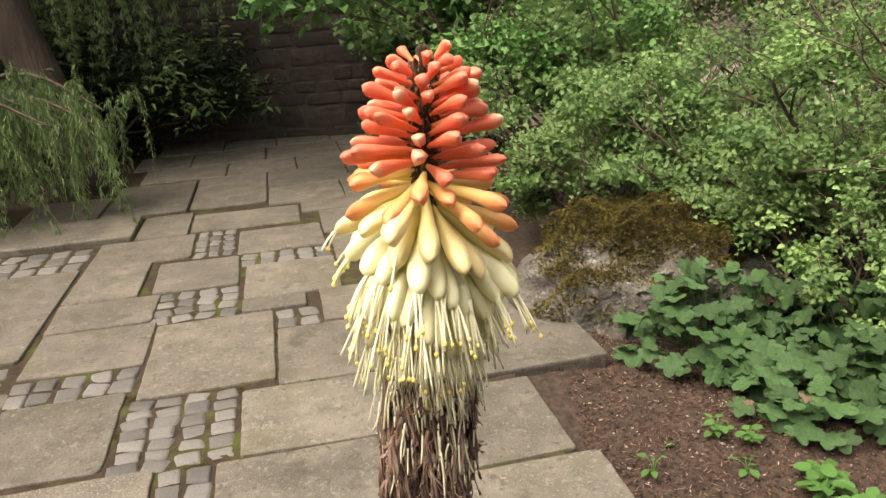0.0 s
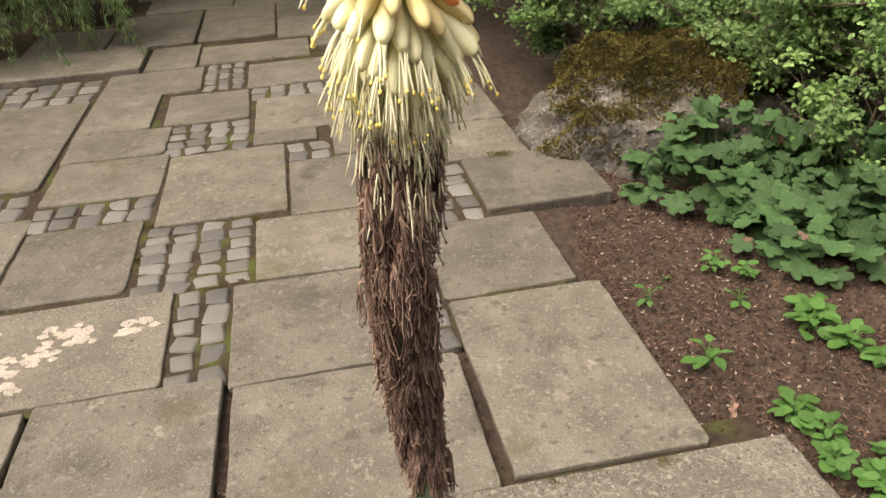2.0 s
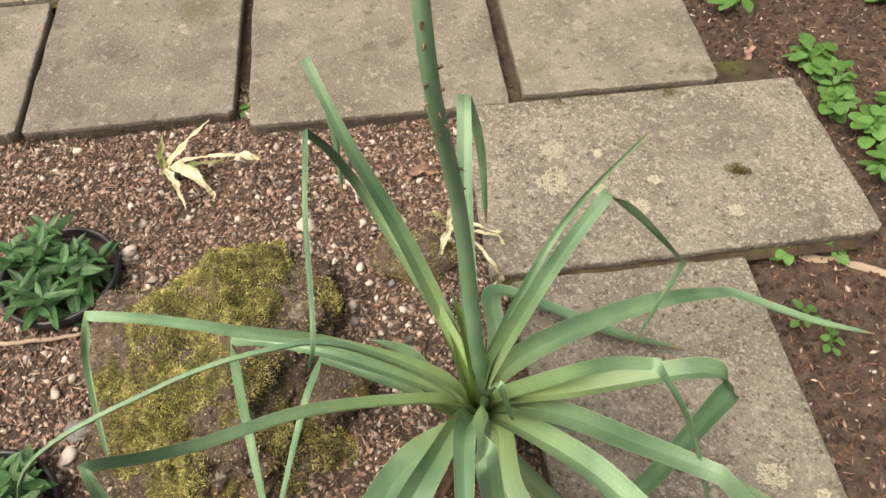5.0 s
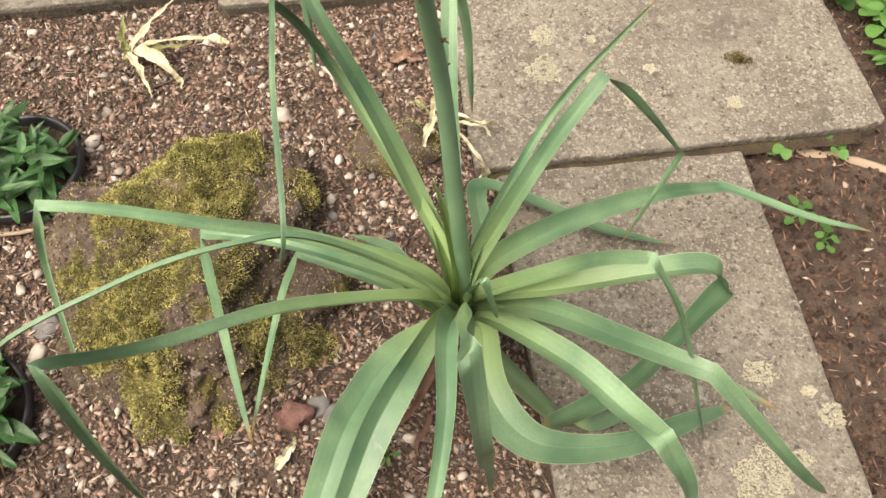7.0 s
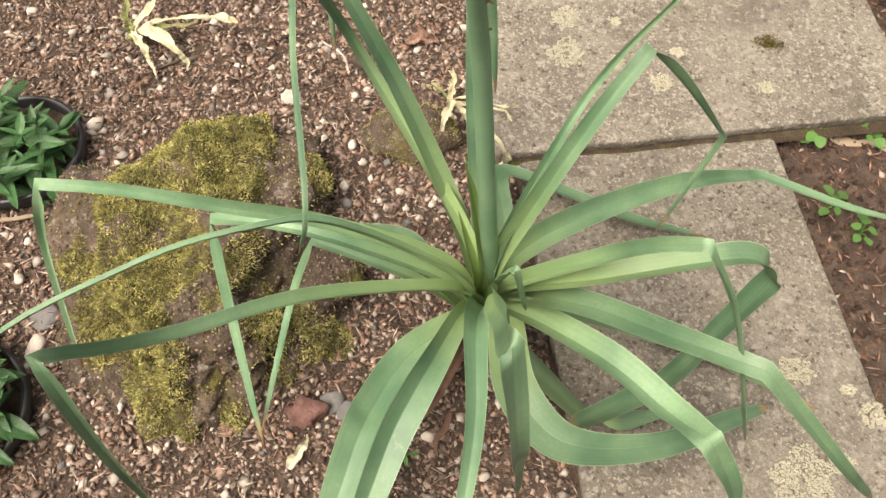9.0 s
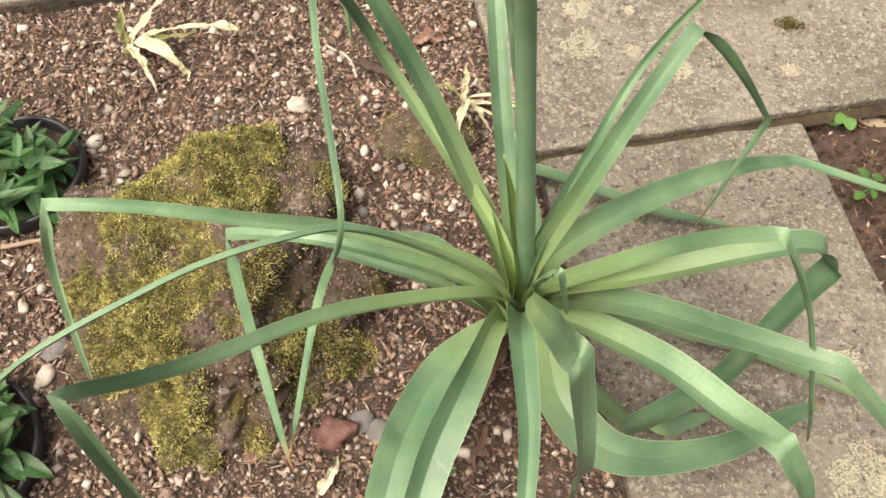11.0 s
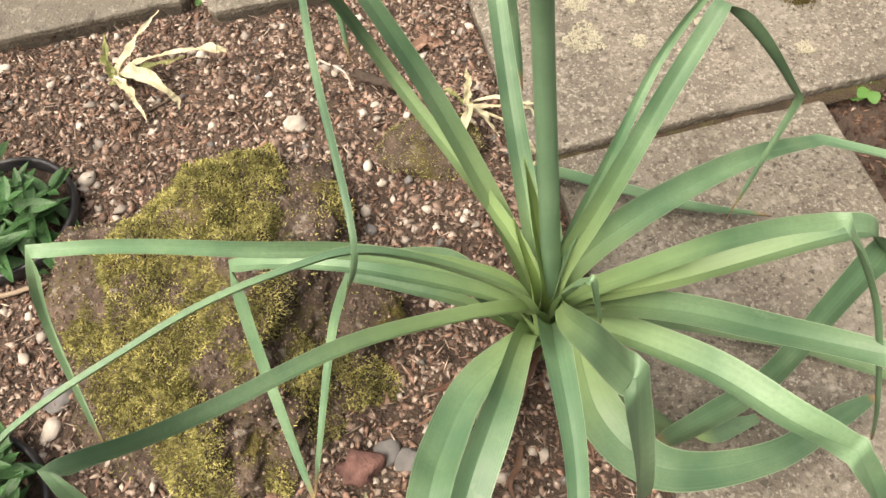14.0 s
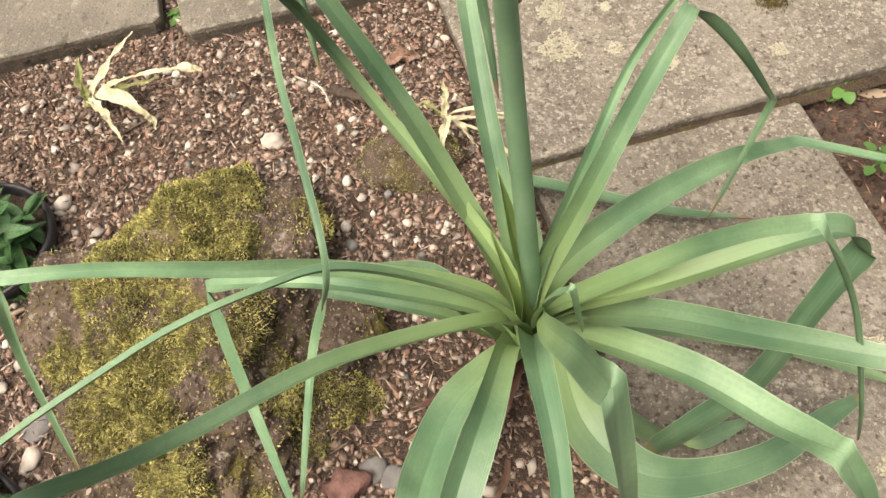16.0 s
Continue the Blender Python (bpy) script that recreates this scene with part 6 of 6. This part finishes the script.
shrub("shrub", "low spreading shrub with small green leaves", (1.75, 3.05, -0.06), fan(10, 0.42, 1.1, 14), 0.010, 3, 15000, 0.028, (SHRUB, SHRUB_LIGHT), 14, 0.05)
shrub("shrub", "low spreading shrub with small green leaves", (1.30, 3.75, -0.06), fan(10, 0.50, 0.9, 24), 0.010, 3, 14000, 0.028, (SHRUB, SHRUB_LIGHT), 24, 0.05)
shrub("shrub", "low spreading shrub with small green leaves", (0.80, 4.05, -0.06), fan(10, 0.45, 0.9, 34), 0.010, 3, 15000, 0.030, (SHRUB, SHRUB_LIGHT), 34, 0.05)
shrub("shrub", "low arching shrub with pale young leaves", (1.55, 2.55, -0.06), fan(7, 0.36, 0.9, 44), 0.007, 3, 4200, 0.024, (SHRUB_LIGHT, SHRUB), 44, 0.03)
shrub("shrub", "leafy shrub with larger green leaves", (0.75, 4.85, -0.06), fan(8, 0.85, 0.6, 4), 0.02, 3, 16000, 0.042, (SHRUB, MAPLE), 4, 0.08)
shrub("shrub", "leafy shrub by the gate pillar", (0.3, 6.4, -0.06), fan(8, 1.0, 0.6, 5), 0.025, 3, 9000, 0.085, (MAPLE, SHRUB), 5, 0.16)
shrub("shrub", "leafy shrub behind the path", (3.6, 5.3, -0.06), fan(6, 0.8, 0.8, 6), 0.022, 3, 4000, 0.05, (SHRUB, MAPLE), 6, 0.09)
shrub("shrub", "green hedge shrub behind the gravel path", (3.0, 13.6, -0.06), fan(10, 1.3, 0.9, 7), 0.03, 3, 9000, 0.10, (SHRUB_LIGHT, SHRUB), 7, 0.25)
shrub("shrub", "green hedge shrub behind the gravel path", (6.3, 13.8, -0.06), fan(10, 1.3, 0.9, 8), 0.03, 3, 9000, 0.10, (SHRUB, MAPLE), 8, 0.25)
shrub("shrub", "green hedge shrub behind the wall pillar", (0.9, 9.2, -0.06), fan(10, 1.3, 0.8, 9), 0.03, 3, 9000, 0.10, (MAPLE, SHRUB), 9, 0.25)


def tree(name, label, at, height, r0, crown, leaves, leaf, mat, seed, breadth=0.6, lean=(0.0, 0.0)):
    """A trunk with flaring foot and forking limbs under a crown of many leaves."""
    rnd = random.Random(seed)
    ob = thing(name, label, "tree", at)
    line = spline([(0, 0, -0.1), (rnd.uniform(-0.05, 0.05), rnd.uniform(-0.05, 0.05), height * 0.3), (rnd.uniform(-0.2, 0.2), rnd.uniform(-0.2, 0.2), height * 0.7), (rnd.uniform(-0.3, 0.3), rnd.uniform(-0.3, 0.3), height)], 6)
    line[:, :2] += np.outer(np.maximum(line[:, 2], 0) / 2.0, lean)
    rr = np.interp(line[:, 2], [-0.1, 0.25, height], [r0 * 1.5, r0, r0 * 0.4])
    part_of("trunk", mesh_of("trunk", *tube(line, rr, 14), BARK), ob)
    stems = []
    for k in range(16):
        z = height * rnd.uniform(0.42, 1.0)
        a = rnd.uniform(0, 6.28)
        p = line[int(np.argmin(np.abs(line[:, 2] - z)))]
        stems.append((p, (math.cos(a), math.sin(a), rnd.uniform(0.0, 0.5)), crown * rnd.uniform(0.45, 0.75)))
    pieces, ends = branchy(np.zeros(3), stems, 2, r0 * 0.3, rnd)
    part_of("branchwork", mesh_of("branchwork", *merge(pieces), BARK), ob, kind="stuff")
    pos = np.array([e[0] for e in ends])
    p = pos[rng.integers(0, len(pos), leaves)] + rng.normal(0, 0.22, (leaves, 3))
    part_of("crown", mesh_of("crown", *leaf_cloud(p, leaf, leaf * breadth, 0.5, 0.2), mat), ob, kind="stuff")
    return ob


def weeping_boughs(name, label, at, boughs, mat, seed, strand=0.5, density=1.0):
    """Arching evergreen boughs hung with long drooping sprays of scale leaves."""
    rnd = random.Random(seed)
    ob = thing(name, label, "conifer", at)
    wood, pos, ahead = [], [], []
    for a, b, c in boughs:
        arc = spline([a, b, c], 10)
        wood.append(tube(arc, np.linspace(0.022, 0.005, len(arc)), 6))
        for _ in range(int(46 * density)):
            s = rnd.uniform(0.15, 1.0)
            p = arc[int(s * (len(arc) - 1))] + np.array([rnd.gauss(0, 0.14), rnd.gauss(0, 0.14), rnd.gauss(0, 0.03)])
            ln = strand * rnd.uniform(0.5, 1.3)
            drift = np.array([rnd.gauss(0, 0.16), rnd.gauss(0, 0.16), 0])
            q = spline([p, p + drift * 0.6 * ln + (0, 0, -ln * 0.35), p + drift * ln + (0, 0, -ln)], 6)
            wood.append(tube(q, 0.0022, 3))
            for _ in range(int(ln * 210)):
                i = rnd.randint(0, len(q) - 1)
                pos.append(q[i] + rng.normal(0, 0.012, 3))
                ahead.append((rnd.gauss(0, 0.45), rnd.gauss(0, 0.45), -1.0))
    part_of("branchwork", mesh_of("branchwork", *merge(wood), TWIG), ob, kind="stuff")
    part_of("sprays", mesh_of("sprays", *leaf_cloud(np.array(pos), 0.050, 0.0055, 0.3, 0.1, np.array(ahead)), mat), ob, kind="stuff")
    return ob


weeping_boughs("weeping_conifer", "weeping conifer boughs hanging over the paving edge", (-2.6, 4.75, 0.0),
               [((-1.1, 0.5, 0.75), (-0.5, 0.1, 1.02), (0.0, -0.1, 0.82)), ((-1.0, 0.2, 0.6), (-0.3, -0.2, 0.92), (0.25, -0.25, 0.70)), ((-0.9, 0.9, 0.9), (-0.2, 0.5, 0.95), (0.35, 0.25, 0.72)),
                ((-1.3, -0.2, 0.7), (-0.8, -0.3, 0.95), (-0.35, -0.45, 0.75)), ((-0.8, 0.4, 0.7), (-0.2, 0.25, 0.85), (0.42, 0.1, 0.62))], CONIFER, 3, 0.55, 1.3)
weeping_boughs("weeping_conifer", "high conifer boughs hanging before the dark wall", (-2.0, 6.6, 1.3),
               [((-2.0, 0.4, 0.9), (-0.9, 0.1, 0.9), (0.05, -0.2, 0.55)), ((-1.8, -0.2, 0.7), (-1.0, -0.3, 0.6), (-0.5, -0.4, 0.3)), ((-1.6, 0.5, 0.9), (-0.4, 0.2, 1.0), (0.9, -0.2, 0.75))], CONIFER, 4, 0.8, 1.0)
tree("conifer_tree", "dark brown conifer trunk in shade", (-2.86, 5.9, -0.05), 6.5, 0.19, 2.2, 6500, 0.14, SHADED_FIR, 5, 0.25, lean=(-0.55, 0.0))
tree("conifer_tree", "dark brown conifer trunk in shade", (-3.7, 7.3, -0.05), 6.5, 0.10, 2.2, 6000, 0.14, SHADED_FIR, 6, 0.25)
tree("broadleaf_tree", "tall green tree over the wall end", (0.9, 8.8, -0.05), 6.0, 0.18, 2.4, 9000, 0.12, MAPLE, 7, 0.8)
tree("broadleaf_tree", "green tree behind the shrubs", (2.6, 6.2, -0.05), 5.0, 0.09, 2.4, 3000, 0.08, SHRUB, 8, 0.7)
# Undergrowth mixes the shade-coloured green with the ordinary conifer green.
shrub("evergreen_shrub", "dense evergreen undergrowth beneath the conifers, coloured for shade", (-3.3, 7.1, -0.06), fan(10, 0.8, 1.0, 11), 0.02, 3, 12000, 0.09, (SHADED_FIR, CONIFER), 11, 0.2, breadth=0.3)
shrub("evergreen_shrub", "dense evergreen undergrowth beneath the conifers, coloured for shade", (-4.6, 6.6, -0.06), fan(10, 0.9, 1.0, 12), 0.02, 3, 12000, 0.09, (SHADED_FIR, CONIFER), 12, 0.2, breadth=0.3)
tree("broadleaf_tree", "green tree at the back of the garden", (6.5, 15.0, -0.05), 7.0, 0.2, 4.0, 12000, 0.16, MAPLE, 15, 0.8)
tree("broadleaf_tree", "green tree at the back of the garden", (3.2, 16.0, -0.05), 7.5, 0.2, 4.0, 12000, 0.16, SHRUB, 16, 0.8)
# Two trees out of sight behind the wall, added as canopy against the sky.
tree("conifer_tree", "unseen evergreen tree behind the wall, coloured for shade", (-6.0, 9.5, -0.05), 7.5, 0.2, 4.0, 16000, 0.16, SHADED_FIR, 17, 0.4)
tree("conifer_tree", "unseen evergreen tree behind the wall, coloured for shade", (-2.5, 10.0, -0.05), 7.5, 0.2, 4.0, 16000, 0.16, SHADED_FIR, 18, 0.4)
